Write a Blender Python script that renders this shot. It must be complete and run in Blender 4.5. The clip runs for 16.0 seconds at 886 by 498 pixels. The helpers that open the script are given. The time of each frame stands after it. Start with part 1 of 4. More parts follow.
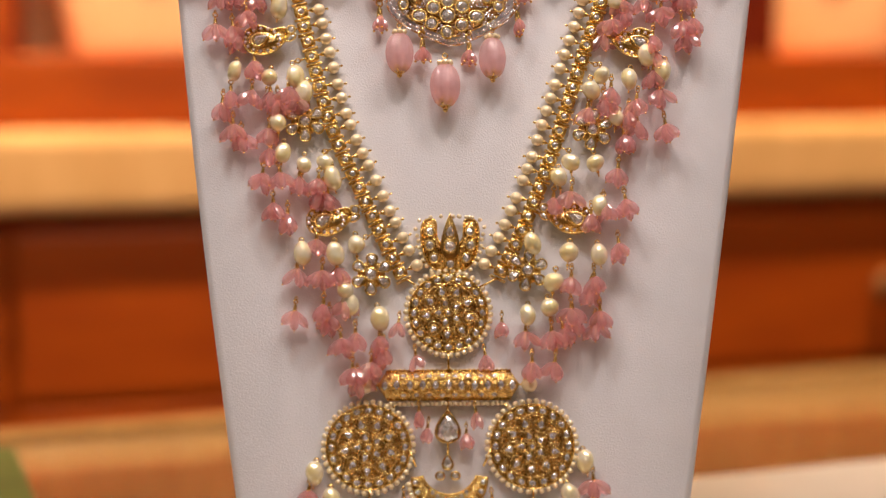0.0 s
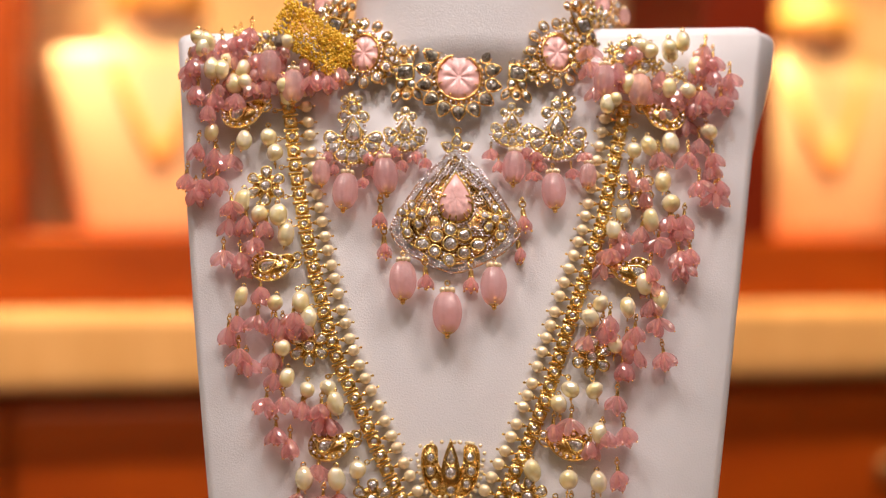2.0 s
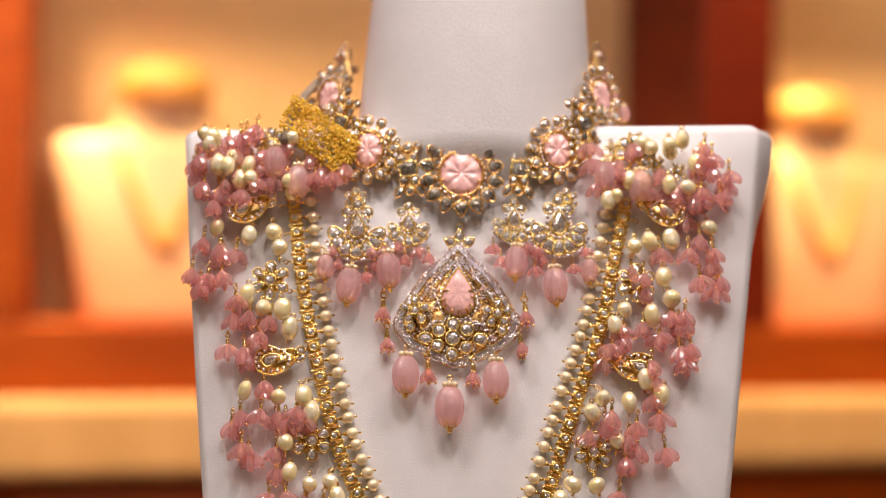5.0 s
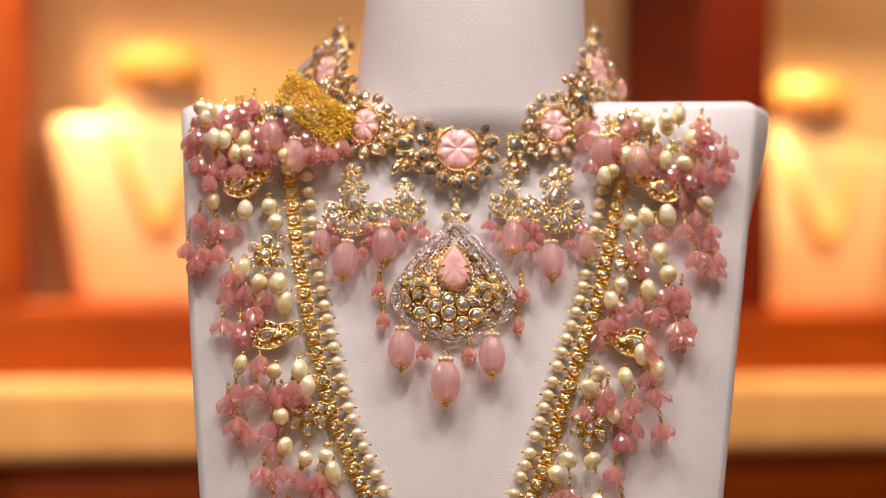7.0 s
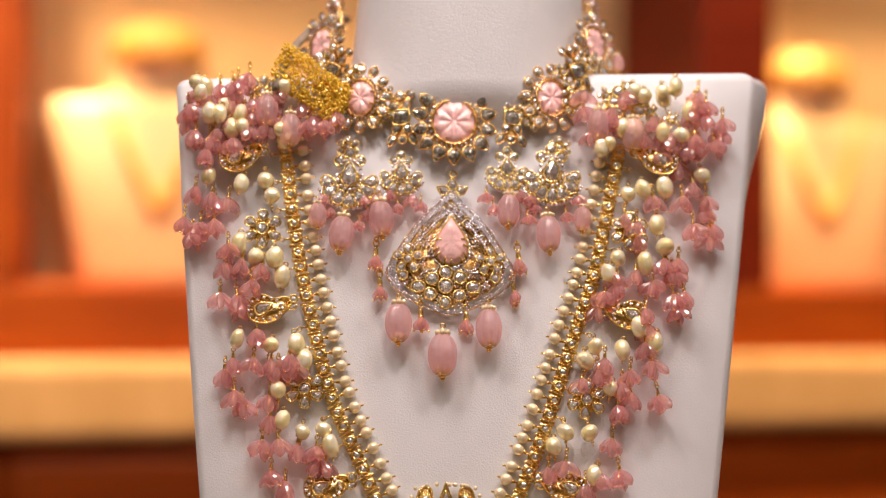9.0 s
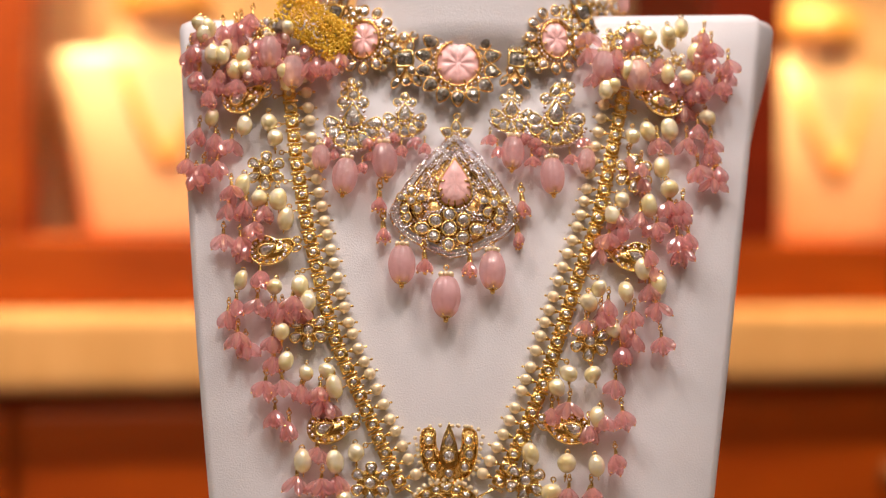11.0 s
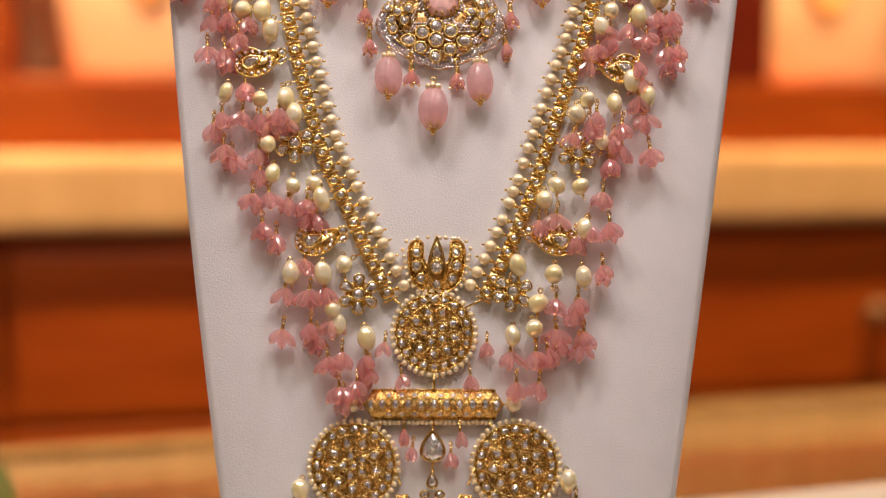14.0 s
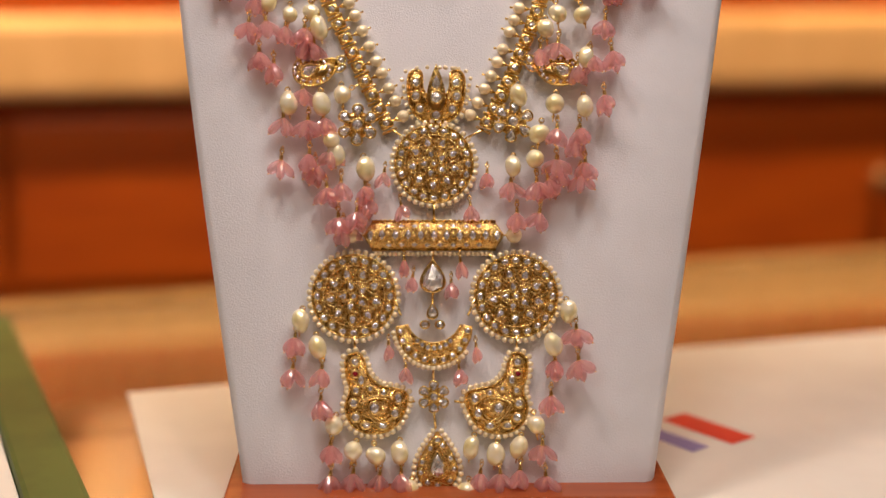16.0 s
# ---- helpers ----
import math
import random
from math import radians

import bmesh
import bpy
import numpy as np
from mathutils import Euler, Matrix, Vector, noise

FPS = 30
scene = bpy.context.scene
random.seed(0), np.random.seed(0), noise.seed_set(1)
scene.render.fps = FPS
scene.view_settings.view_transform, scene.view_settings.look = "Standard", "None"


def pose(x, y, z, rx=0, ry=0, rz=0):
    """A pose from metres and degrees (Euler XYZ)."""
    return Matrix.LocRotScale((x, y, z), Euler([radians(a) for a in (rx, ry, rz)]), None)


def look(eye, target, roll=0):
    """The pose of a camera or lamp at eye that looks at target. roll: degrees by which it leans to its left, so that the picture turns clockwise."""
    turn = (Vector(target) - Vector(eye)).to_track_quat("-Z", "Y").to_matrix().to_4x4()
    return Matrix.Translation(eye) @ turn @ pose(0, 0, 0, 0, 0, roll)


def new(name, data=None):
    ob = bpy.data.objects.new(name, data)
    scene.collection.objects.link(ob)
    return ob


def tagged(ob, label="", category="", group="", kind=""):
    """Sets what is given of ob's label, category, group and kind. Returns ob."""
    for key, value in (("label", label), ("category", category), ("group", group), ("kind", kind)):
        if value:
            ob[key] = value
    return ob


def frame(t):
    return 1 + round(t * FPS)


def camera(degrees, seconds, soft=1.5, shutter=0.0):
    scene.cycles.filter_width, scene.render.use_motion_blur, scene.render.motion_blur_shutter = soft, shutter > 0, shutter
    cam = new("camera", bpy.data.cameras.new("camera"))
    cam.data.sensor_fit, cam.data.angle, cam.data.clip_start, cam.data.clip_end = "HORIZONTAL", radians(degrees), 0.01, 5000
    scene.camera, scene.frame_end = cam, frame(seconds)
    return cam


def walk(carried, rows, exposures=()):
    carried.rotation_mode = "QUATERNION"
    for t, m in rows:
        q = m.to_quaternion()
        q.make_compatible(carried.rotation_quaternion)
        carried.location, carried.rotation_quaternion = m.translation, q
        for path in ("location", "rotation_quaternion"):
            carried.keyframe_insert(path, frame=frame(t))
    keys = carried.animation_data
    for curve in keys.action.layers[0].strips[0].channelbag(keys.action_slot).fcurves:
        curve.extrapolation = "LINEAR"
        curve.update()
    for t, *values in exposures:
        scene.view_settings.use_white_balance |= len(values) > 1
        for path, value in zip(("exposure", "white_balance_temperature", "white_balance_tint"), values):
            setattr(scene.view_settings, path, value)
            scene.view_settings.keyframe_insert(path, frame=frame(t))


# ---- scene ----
cam = camera(35.0, 16.0, soft=1.1)
# a fast portrait lens: the necklaces are sharp, the shop behind melts away
cam.data.dof.use_dof = True
cam.data.dof.focus_distance = 0.627
cam.data.dof.aperture_fstop = 2.7
PATH = [
    (0, (-0.0220, -0.6201, 1.2679), (0.0379, 1.3580, 0.9785), -0.04),
    (0.5, (-0.0215, -0.6209, 1.2804), (0.0395, 1.3616, 1.0234), 0.03),
    (1, (-0.0213, -0.6236, 1.2897), (0.0539, 1.3650, 1.0903), 0.14),
    (1.5, (-0.0219, -0.6256, 1.2953), (0.0477, 1.3689, 1.1638), 0.43),
    (2, (-0.0225, -0.6268, 1.3016), (0.0352, 1.3710, 1.2262), 0.53),
    (2.5, (-0.0230, -0.6287, 1.3068), (0.0330, 1.3704, 1.2871), 0.54),
    (3, (-0.0236, -0.6303, 1.3109), (0.0303, 1.3689, 1.3287), 0.39),
    (3.5, (-0.0237, -0.6324, 1.3124), (0.0220, 1.3664, 1.3649), 0.68),
    (4, (-0.0232, -0.6327, 1.3108), (0.0254, 1.3660, 1.3644), 0.67),
    (6.5, (-0.0234, -0.6312, 1.3015), (0.0363, 1.3678, 1.3273), 0.79),
    (7, (-0.0234, -0.6311, 1.3001), (0.0374, 1.3678, 1.3289), 0.81),
    (7.5, (-0.0235, -0.6310, 1.2994), (0.0401, 1.3679, 1.3195), 0.79),
    (8, (-0.0231, -0.6308, 1.2985), (0.0390, 1.3682, 1.3091), 0.67),
    (10.5, (-0.0179, -0.6301, 1.2915), (0.0327, 1.3690, 1.2628), 0.61),
    (11, (-0.0177, -0.6297, 1.2882), (0.0264, 1.3690, 1.2334), 0.61),
    (11.5, (-0.0167, -0.6290, 1.2815), (0.0256, 1.3687, 1.1955), 0.59),
    (12, (-0.0157, -0.6280, 1.2741), (0.0346, 1.3679, 1.1570), 0.55),
    (12.5, (-0.0151, -0.6281, 1.2690), (0.0397, 1.3653, 1.1160), 0.44),
    (13, (-0.0146, -0.6274, 1.2679), (0.0470, 1.3621, 1.0732), 0.53),
    (13.5, (-0.0159, -0.6286, 1.2676), (0.0497, 1.3573, 1.0405), 0.44),
    (14, (-0.0171, -0.6283, 1.2668), (0.0452, 1.3547, 1.0141), 0.48),
    (14.5, (-0.0177, -0.6280, 1.2642), (0.0464, 1.3504, 0.9781), 0.55),
    (15, (-0.0167, -0.6278, 1.2571), (0.0519, 1.3427, 0.9215), 0.61),
    (15.5, (-0.0153, -0.6270, 1.2491), (0.0424, 1.3378, 0.8802), 0.64),
    (16, (-0.0143, -0.6275, 1.2410), (0.0400, 1.3296, 0.8323), 0.27),
]
walk(cam, [(t, look(eye, target, roll)) for t, eye, target, roll in PATH])

# ---- light ----
world = bpy.data.worlds.new("showroom_air")
scene.world = world
world.use_nodes = True
world.node_tree.nodes["Background"].inputs[0].default_value = (1.0, 0.72, 0.45, 1)
world.node_tree.nodes["Background"].inputs[1].default_value = 0.05


def area_lamp(name, eye, target, size, watts, colour, spread=180):
    data = bpy.data.lights.new(name, "AREA")
    data.shape, data.size, data.energy, data.color = "DISK", size, watts, colour
    data.spread = radians(spread)
    ob = new(name, data)
    ob.matrix_world = look(eye, target)
    return ob


WARM, NEUTRAL = (1.0, 0.66, 0.34), (1.0, 0.87, 0.81)
for x, y, watts in ((-0.36, -0.25, 2.05), (0.02, -0.33, 2.1), (0.38, -0.24, 1.95), (-0.15, -0.17, 1.7), (0.17, -0.19, 1.5)):
    area_lamp("spot_lamp", (x, y, 2.00), (0, 0, 1.26), 0.12, watts, NEUTRAL)
for x, y in ((-1.3, -1.0), (-0.45, -1.3), (0.45, -1.3), (1.3, -1.0), (-0.9, -2.1), (0.0, -2.3), (0.9, -2.1)):
    area_lamp("ceiling_lamp", (x, y, 2.57), (x, y, 0), 0.22, 0.95, (1.0, 0.86, 0.70))
for x, y, watts in ((-0.10, 0.985, 0.50), (0.75, 1.155, 0.75)):
    area_lamp("niche_lamp", (x, y, 1.96), (x, y + 0.10, 1.2), 0.10, watts, WARM)
for x, y, watts in ((-0.412, 0.985, 0.30), (0.445, 1.150, 0.38)):
    area_lamp("niche_spot_lamp", (x, y, 1.95), (x, y + 0.01, 1.2), 0.03, watts, (1.0, 0.76, 0.46), 26)
for x, y, watts in ((-0.44, 0.48, 8.5), (0.6, 0.68, 7)):
    area_lamp("cabinet_downlight_lamp", (x, y, 2.55), (x + 0.02, y + 0.42, 1.1), 0.08, watts, WARM, 75)

# ---- materials ----


def material(name, colour, rough=0.5, metal=0.0, grain=0.0, scale=200.0, bump=0.0, bump_scale=400.0, second=None, **more):
    """A principled surface with colour grain at two scales and a fine relief."""
    mat = bpy.data.materials.new(name)
    mat.use_nodes = True
    nt = mat.node_tree
    b = nt.nodes["Principled BSDF"]
    b.inputs["Base Color"].default_value = (*colour, 1)
    b.inputs["Roughness"].default_value, b.inputs["Metallic"].default_value = rough, metal
    for key, value in more.items():
        b.inputs[key.replace("_", " ")].default_value = value
    co = nt.nodes.new("ShaderNodeTexCoord")
    if grain:
        fine, broad, mix = nt.nodes.new("ShaderNodeTexNoise"), nt.nodes.new("ShaderNodeTexNoise"), nt.nodes.new("ShaderNodeMath")
        fine.inputs["Scale"].default_value, broad.inputs["Scale"].default_value = scale, scale / 7
        fine.inputs["Detail"].default_value = 4
        mix.operation = "ADD"
        ramp = nt.nodes.new("ShaderNodeValToRGB")
        ramp.color_ramp.elements[0].position, ramp.color_ramp.elements[1].position = 0.7, 1.3
        other = second or tuple(c * (1 - grain) for c in colour)
        ramp.color_ramp.elements[0].color, ramp.color_ramp.elements[1].color = (*other, 1), (*colour, 1)
        ramp.color_ramp.elements[1].position = 1.0
        for n in (fine, broad):
            nt.links.new(co.outputs["Object"], n.inputs["Vector"])
        nt.links.new(fine.outputs["Fac"], mix.inputs[0])
        nt.links.new(broad.outputs["Fac"], mix.inputs[1])
        half = nt.nodes.new("ShaderNodeMath")
        half.operation, half.inputs[1].default_value = "MULTIPLY", 0.85
        nt.links.new(mix.outputs[0], half.inputs[0])
        nt.links.new(half.outputs[0], ramp.inputs["Fac"])
        nt.links.new(ramp.outputs["Color"], b.inputs["Base Color"])
    if bump:
        tex, bp = nt.nodes.new("ShaderNodeTexNoise"), nt.nodes.new("ShaderNodeBump")
        tex.inputs["Scale"].default_value, tex.inputs["Detail"].default_value = bump_scale, 3
        bp.inputs["Strength"].default_value, bp.inputs["Distance"].default_value = bump, 0.001
        nt.links.new(co.outputs["Object"], tex.inputs["Vector"])
        nt.links.new(tex.outputs["Fac"], bp.inputs["Height"])
        nt.links.new(bp.outputs["Normal"], b.inputs["Normal"])
    return mat


def wood(name, dark, light, rough, stretch=(3, 3, 40)):
    """Stained wood: long grain from a stretched noise."""
    mat = material(name, light, rough)
    nt = mat.node_tree
    b = nt.nodes["Principled BSDF"]
    b.inputs["Specular IOR Level"].default_value = 0.25
    co, mp, tex, ramp = (nt.nodes.new("ShaderNode" + n) for n in ("TexCoord", "Mapping", "TexNoise", "ValToRGB"))
    mp.inputs["Scale"].default_value = stretch
    tex.inputs["Scale"].default_value, tex.inputs["Detail"].default_value = 2.0, 6
    ramp.color_ramp.elements[0].position, ramp.color_ramp.elements[1].position = 0.35, 0.65
    ramp.color_ramp.elements[0].color, ramp.color_ramp.elements[1].color = (*dark, 1), (*light, 1)
    nt.links.new(co.outputs["Object"], mp.inputs["Vector"])
    nt.links.new(mp.outputs["Vector"], tex.inputs["Vector"])
    nt.links.new(tex.outputs["Fac"], ramp.inputs["Fac"])
    nt.links.new(ramp.outputs["Color"], b.inputs["Base Color"])
    return mat


LEATHER = material("white_leatherette", (0.775, 0.765, 0.795), 0.45, grain=0.05, scale=60, bump=0.22, bump_scale=1200)
GOLD = material("gold", (1.0, 0.73, 0.27), 0.20, 1.0, grain=0.14, scale=500, bump=0.25, bump_scale=700)
GOLD_RED = material("reddish_gold", (1.0, 0.63, 0.24), 0.24, 1.0, grain=0.3, scale=500, bump=0.3, bump_scale=800)
POLKI = material("uncut_diamond", (0.96, 0.96, 0.95), 0.09, 0.7, grain=0.5, scale=600, bump=0.5, bump_scale=500, second=(0.58, 0.57, 0.55), Coat_Weight=1.0, Coat_IOR=2.0)
DARK_POLKI = material("smoky_diamond", (0.46, 0.43, 0.38), 0.06, 0.5, grain=0.6, scale=600, bump=0.5, bump_scale=500, second=(0.14, 0.13, 0.11), Coat_Weight=1.0, Coat_IOR=2.0)
PAVE = material("pave_silver", (0.95, 0.92, 0.97), 0.10, 0.9, Coat_Weight=1.0)
GOLD_WORK = material("worked_gold", (1.0, 0.68, 0.23), 0.24, 1.0, grain=0.35, scale=600, bump=0.9, bump_scale=900)
BRIGHT_GOLD = material("bright_gold", (1.0, 0.68, 0.08), 0.22, 0.2, grain=0.2, scale=400)
SATIN_GOLD = material("satin_gold", (0.95, 0.50, 0.12), 0.5, 0.05, grain=0.2, scale=60)
IVORY = material("ivory_leatherette", (0.84, 0.58, 0.32), 0.35, grain=0.05, scale=50)
PEARL = material("pearl", (1.0, 0.83, 0.53), 0.20, 0.30, grain=0.10, scale=300, Coat_Weight=0.8, Coat_IOR=1.7)
BAROQUE = material("baroque_pearl", (1.0, 0.86, 0.42), 0.16, 0.28, grain=0.25, scale=220, second=(0.98, 0.90, 0.68), bump=0.5, bump_scale=300, IOR=1.7, Coat_Weight=0.8, Coat_IOR=1.7)
PINK = material("pink_tourmaline", (1.0, 0.76, 0.765), 0.04, grain=0.08, scale=300, IOR=2.3, Transmission_Weight=0.65)
CARVED = material("carved_pink_quartz", (1.0, 0.76, 0.77), 0.09, grain=0.12, scale=250, bump=0.9, bump_scale=300, IOR=2.0, Transmission_Weight=0.4)
CARVED_SET = material("set_pink_quartz", (1.0, 0.60, 0.58), 0.10, grain=0.12, scale=250, bump=0.5, bump_scale=350, IOR=1.75)
RUBY = material("ruby", (0.25, 0.01, 0.02), 0.1)
CORD = material("grey_silk_cord", (0.35, 0.27, 0.20), 0.8, grain=0.3, scale=900)
CAP_WOOD = wood("dark_walnut", (0.05, 0.02, 0.012), (0.12, 0.05, 0.03), 0.4)
PLINTH_WOOD = wood("polished_red_wood", (0.24, 0.05, 0.015), (0.36, 0.085, 0.025), 0.16, (4, 40, 4))
CABINET_WOOD = wood("orange_brown_veneer", (0.31, 0.050, 0.003), (0.42, 0.078, 0.004), 0.5, (3, 3, 30))
RAIL_WOOD = wood("tan_rail_wood", (0.28, 0.15, 0.045), (0.36, 0.20, 0.065), 0.3, (20, 3, 3))
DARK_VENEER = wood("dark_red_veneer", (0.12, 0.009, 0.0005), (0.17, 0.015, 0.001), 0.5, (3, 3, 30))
LEDGE_WOOD = wood("pale_ledge_wood", (0.70, 0.42, 0.17), (0.80, 0.50, 0.22), 0.35, (20, 3, 3))
CREAM = material("cream_fabric", (0.82, 0.58, 0.30), 0.9, grain=0.08, scale=40, bump=0.3)
PAPER = material("white_paper", (0.86, 0.82, 0.72), 0.6, grain=0.06, scale=30)
RED_INK = material("red_print", (0.75, 0.06, 0.03), 0.6)
BLUE_INK = material("blue_print", (0.30, 0.26, 0.50), 0.6)
GREEN = material("green_edge", (0.10, 0.15, 0.035), 0.5, grain=0.25, scale=40)
FELT = material("tan_velvet", (0.22, 0.10, 0.025), 0.9, grain=0.25, scale=30)
WALL = material("beige_plaster", (0.62, 0.45, 0.28), 0.8, grain=0.06, scale=20, bump=0.2)
CEIL = material("white_ceiling", (0.80, 0.76, 0.70), 0.9, grain=0.03, scale=15)
FLOOR = material("beige_stone", (0.50, 0.42, 0.33), 0.25, grain=0.15, scale=12)
BRASS = material("aged_brass", (0.34, 0.20, 0.09), 0.5, 0.8, grain=0.3, scale=120)
GLASS = material("clear_glass", (0.98, 0.99, 0.98), 0.02, Transmission_Weight=1.0, IOR=1.45)


def clear(mat, share, tint, glow, inner):
    """Light passes straight through a share of the stone, tinted, and scatters in another share."""
    nt = mat.node_tree
    through_it, mix = nt.nodes.new("ShaderNodeBsdfTransparent"), nt.nodes.new("ShaderNodeMixShader")
    inside, inside_mix = nt.nodes.new("ShaderNodeBsdfTranslucent"), nt.nodes.new("ShaderNodeMixShader")
    through_it.inputs["Color"].default_value, mix.inputs["Fac"].default_value = (*tint, 1), share
    inside.inputs["Color"].default_value, inside_mix.inputs["Fac"].default_value = (*inner, 1), glow
    nt.links.new(nt.nodes["Principled BSDF"].outputs["BSDF"], inside_mix.inputs[1])
    nt.links.new(inside.outputs["BSDF"], inside_mix.inputs[2])
    nt.links.new(inside_mix.outputs["Shader"], mix.inputs[1])
    nt.links.new(through_it.outputs["BSDF"], mix.inputs[2])
    nt.links.new(mix.outputs["Shader"], nt.nodes["Material Output"].inputs["Surface"])


clear(PINK, 0.46, (1.0, 0.84, 0.85), 0.36, (1.0, 0.60, 0.61))
clear(CARVED, 0.38, (1.0, 0.86, 0.87), 0.36, (1.0, 0.64, 0.65))

# ---- building helpers ----


def mesh_of(name, bm, mat, smooth=True):
    me = bpy.data.meshes.new(name)
    bmesh.ops.recalc_face_normals(bm, faces=bm.faces)
    bm.to_mesh(me)
    bm.free()
    me.materials.append(mat)
    me.polygons.foreach_set("use_smooth", [smooth] * len(me.polygons))
    return me


def box(x0, y0, z0, x1, y1, z1, bevel=0.0, bm=None):
    bm = bm or bmesh.new()
    m = Matrix.Translation(((x0 + x1) / 2, (y0 + y1) / 2, (z0 + z1) / 2)) @ Matrix.Diagonal((x1 - x0, y1 - y0, z1 - z0, 1))
    made = bmesh.ops.create_cube(bm, size=1, matrix=m)
    if bevel:
        edges = list({e for v in made["verts"] for e in v.link_edges})
        bmesh.ops.bevel(bm, geom=edges, offset=bevel, segments=2, affect="EDGES", profile=0.5)
    return bm


def part(name, mesh, parent, m=None, label=""):
    """One mesh object under a thing or a part, at m in its parent's space."""
    ob = new(name, mesh)
    ob.parent = parent
    ob.matrix_basis = m if m is not None else Matrix()
    return tagged(ob, label)


def thing(name, m, label, category, group="", kind=""):
    ob = new(name)
    ob.empty_display_size = 0.01
    ob.matrix_world = m
    return tagged(ob, label, category, group, kind)


def structure(name, bm, mat, label, category, smooth=False):
    return tagged(new(name, mesh_of(name, bm, mat, smooth)), label, category, kind="structure")


# the bust leans back by 13 degrees; its front face is the plane y = 0 of this space
LEAN_BACK, ORIGIN_Z = 13.18, 1.2325
BOARD = pose(0, 0, ORIGIN_Z, -LEAN_BACK)

# ---- the shop ----
SLOPE = math.degrees(math.atan(0.2))
BACK = pose(-0.34, 0.885, 0, 0, 0, SLOPE)  # cabinet wall: x along it, y into it

structure("floor", box(-2.5, -3.0, -0.05, 3.0, 2.2, 0.0), FLOOR, "beige polished stone shop floor", "floor")
structure("ceiling", box(-2.5, -3.0, 2.6, 3.0, 2.2, 2.7), CEIL, "white plaster ceiling with downlights", "ceiling")
structure("wall_south", box(-2.5, -3.1, 0, 3.0, -3.0, 2.6), WALL, "beige plaster wall behind the visitor", "wall")
structure("wall_west", box(-2.6, -3.0, 0, -2.5, 2.2, 2.6), WALL, "beige plaster side wall", "wall")
structure("wall_east", box(3.0, -3.0, 0, 3.1, 2.2, 2.6), WALL, "beige plaster side wall", "wall")
structure("wall_north", box(-2.5, 2.2, 0, 3.0, 2.3, 2.6), WALL, "beige plaster wall behind the cabinets", "wall")

# cabinet wall: a frame with lit niches above, a ledge, drawers below
cab = thing("wall_cabinet", BACK, "orange-brown veneered wall cabinet with lit cream niches and drawers", "cabinet")
NICHES = [(-1.35, -0.30), (-0.088, 0.680), (0.776, 1.60)]
xs = [-1.6] + [v for n in NICHES for v in n] + [1.9]
for a, b in zip(xs[::2], xs[1::2]):
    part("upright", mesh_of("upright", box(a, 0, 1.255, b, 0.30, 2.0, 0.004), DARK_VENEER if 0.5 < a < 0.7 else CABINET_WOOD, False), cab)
part("rail", mesh_of("rail", box(-1.6, -0.002, 1.178, 1.9, 0.30, 1.2545, 0.003), CABINET_WOOD, False), cab)
part("cornice", mesh_of("cornice", box(-1.6, -0.01, 2.0005, 1.9, 0.32, 2.597, 0.004), CABINET_WOOD, False), cab)
part("ledge", mesh_of("ledge", box(-1.6, -0.030, 1.092, 1.9, 0.30, 1.1775, 0.012), LEDGE_WOOD, False), cab, label="pale wooden ledge with rounded nosing")
part("carcass", mesh_of("carcass", box(-1.6, 0.015, 0.0, 1.9, 0.30, 1.0915), CABINET_WOOD, False), cab)
for a, b in NICHES:
    part("niche_back", mesh_of("niche_back", box(a, 0.27, 1.255, b, 0.2995, 2.0), CREAM, False), cab, label="cream fabric niche lining")
for n, (a, b) in enumerate(((-1.55, -0.72), (-0.71, -0.105), (-0.095, 0.58), (0.59, 1.25), (1.26, 1.88))):
    for z0, z1 in ((0.885, 1.070), (0.69, 0.875), (0.40, 0.68), (0.1, 0.39)):
        drawer = part("drawer", mesh_of("drawer", box(a, -0.006, z0, b, 0.014, z1, 0.006), CABINET_WOOD, False), cab)
        bm = bmesh.new()
        bmesh.ops.create_uvsphere(bm, u_segments=16, v_segments=10, radius=0.017, matrix=Matrix.Translation(((a + b) / 2, -0.026, (z0 + z1) / 2)) @ Matrix.Diagonal((1, 0.7, 1, 1)))
        bmesh.ops.create_cone(bm, cap_ends=True, segments=12, radius1=0.007, radius2=0.007, depth=0.02, matrix=pose((a + b) / 2, -0.013, (z0 + z1) / 2, 90))
        part("knob", mesh_of("knob", bm, BRASS), drawer, label="dull brass drawer knob")

# glass showcase counter that carries the bust
counter = thing("display_counter", pose(0, 0, 0, 0, 0, 15), "glass-topped wooden jewellery counter with tan velvet inside", "counter")
part("plinth_body", mesh_of("plinth_body", box(-1.3, -0.60, 0.0, 1.4, 0.40, 0.86, 0.004), CABINET_WOOD, False), counter)
part("velvet_bed", mesh_of("velvet_bed", box(-1.29, -0.58, 0.8605, 1.39, 0.378, 0.90), FELT, False), counter, label="tan velvet display bed")
part("glass_top", mesh_of("glass_top", box(-1.3, -0.62, 0.990, 1.4, 0.378, 1.0, 0.002), GLASS, False), counter).visible_shadow = False
part("edge_rail", mesh_of("edge_rail", box(-1.3, 0.3785, 0.8605, 1.4, 0.41, 1.003, 0.005), RAIL_WOOD, False), counter, label="pale wooden edge rail")
part("front_rail", mesh_of("front_rail", box(-1.3, -0.65, 0.8605, 1.4, -0.6205, 1.003, 0.005), RAIL_WOOD, False), counter)

# ---- the bust ----
bust = thing("necklace_bust", BOARD, "white leatherette necklace bust leaning back on a red wooden base", "display bust")


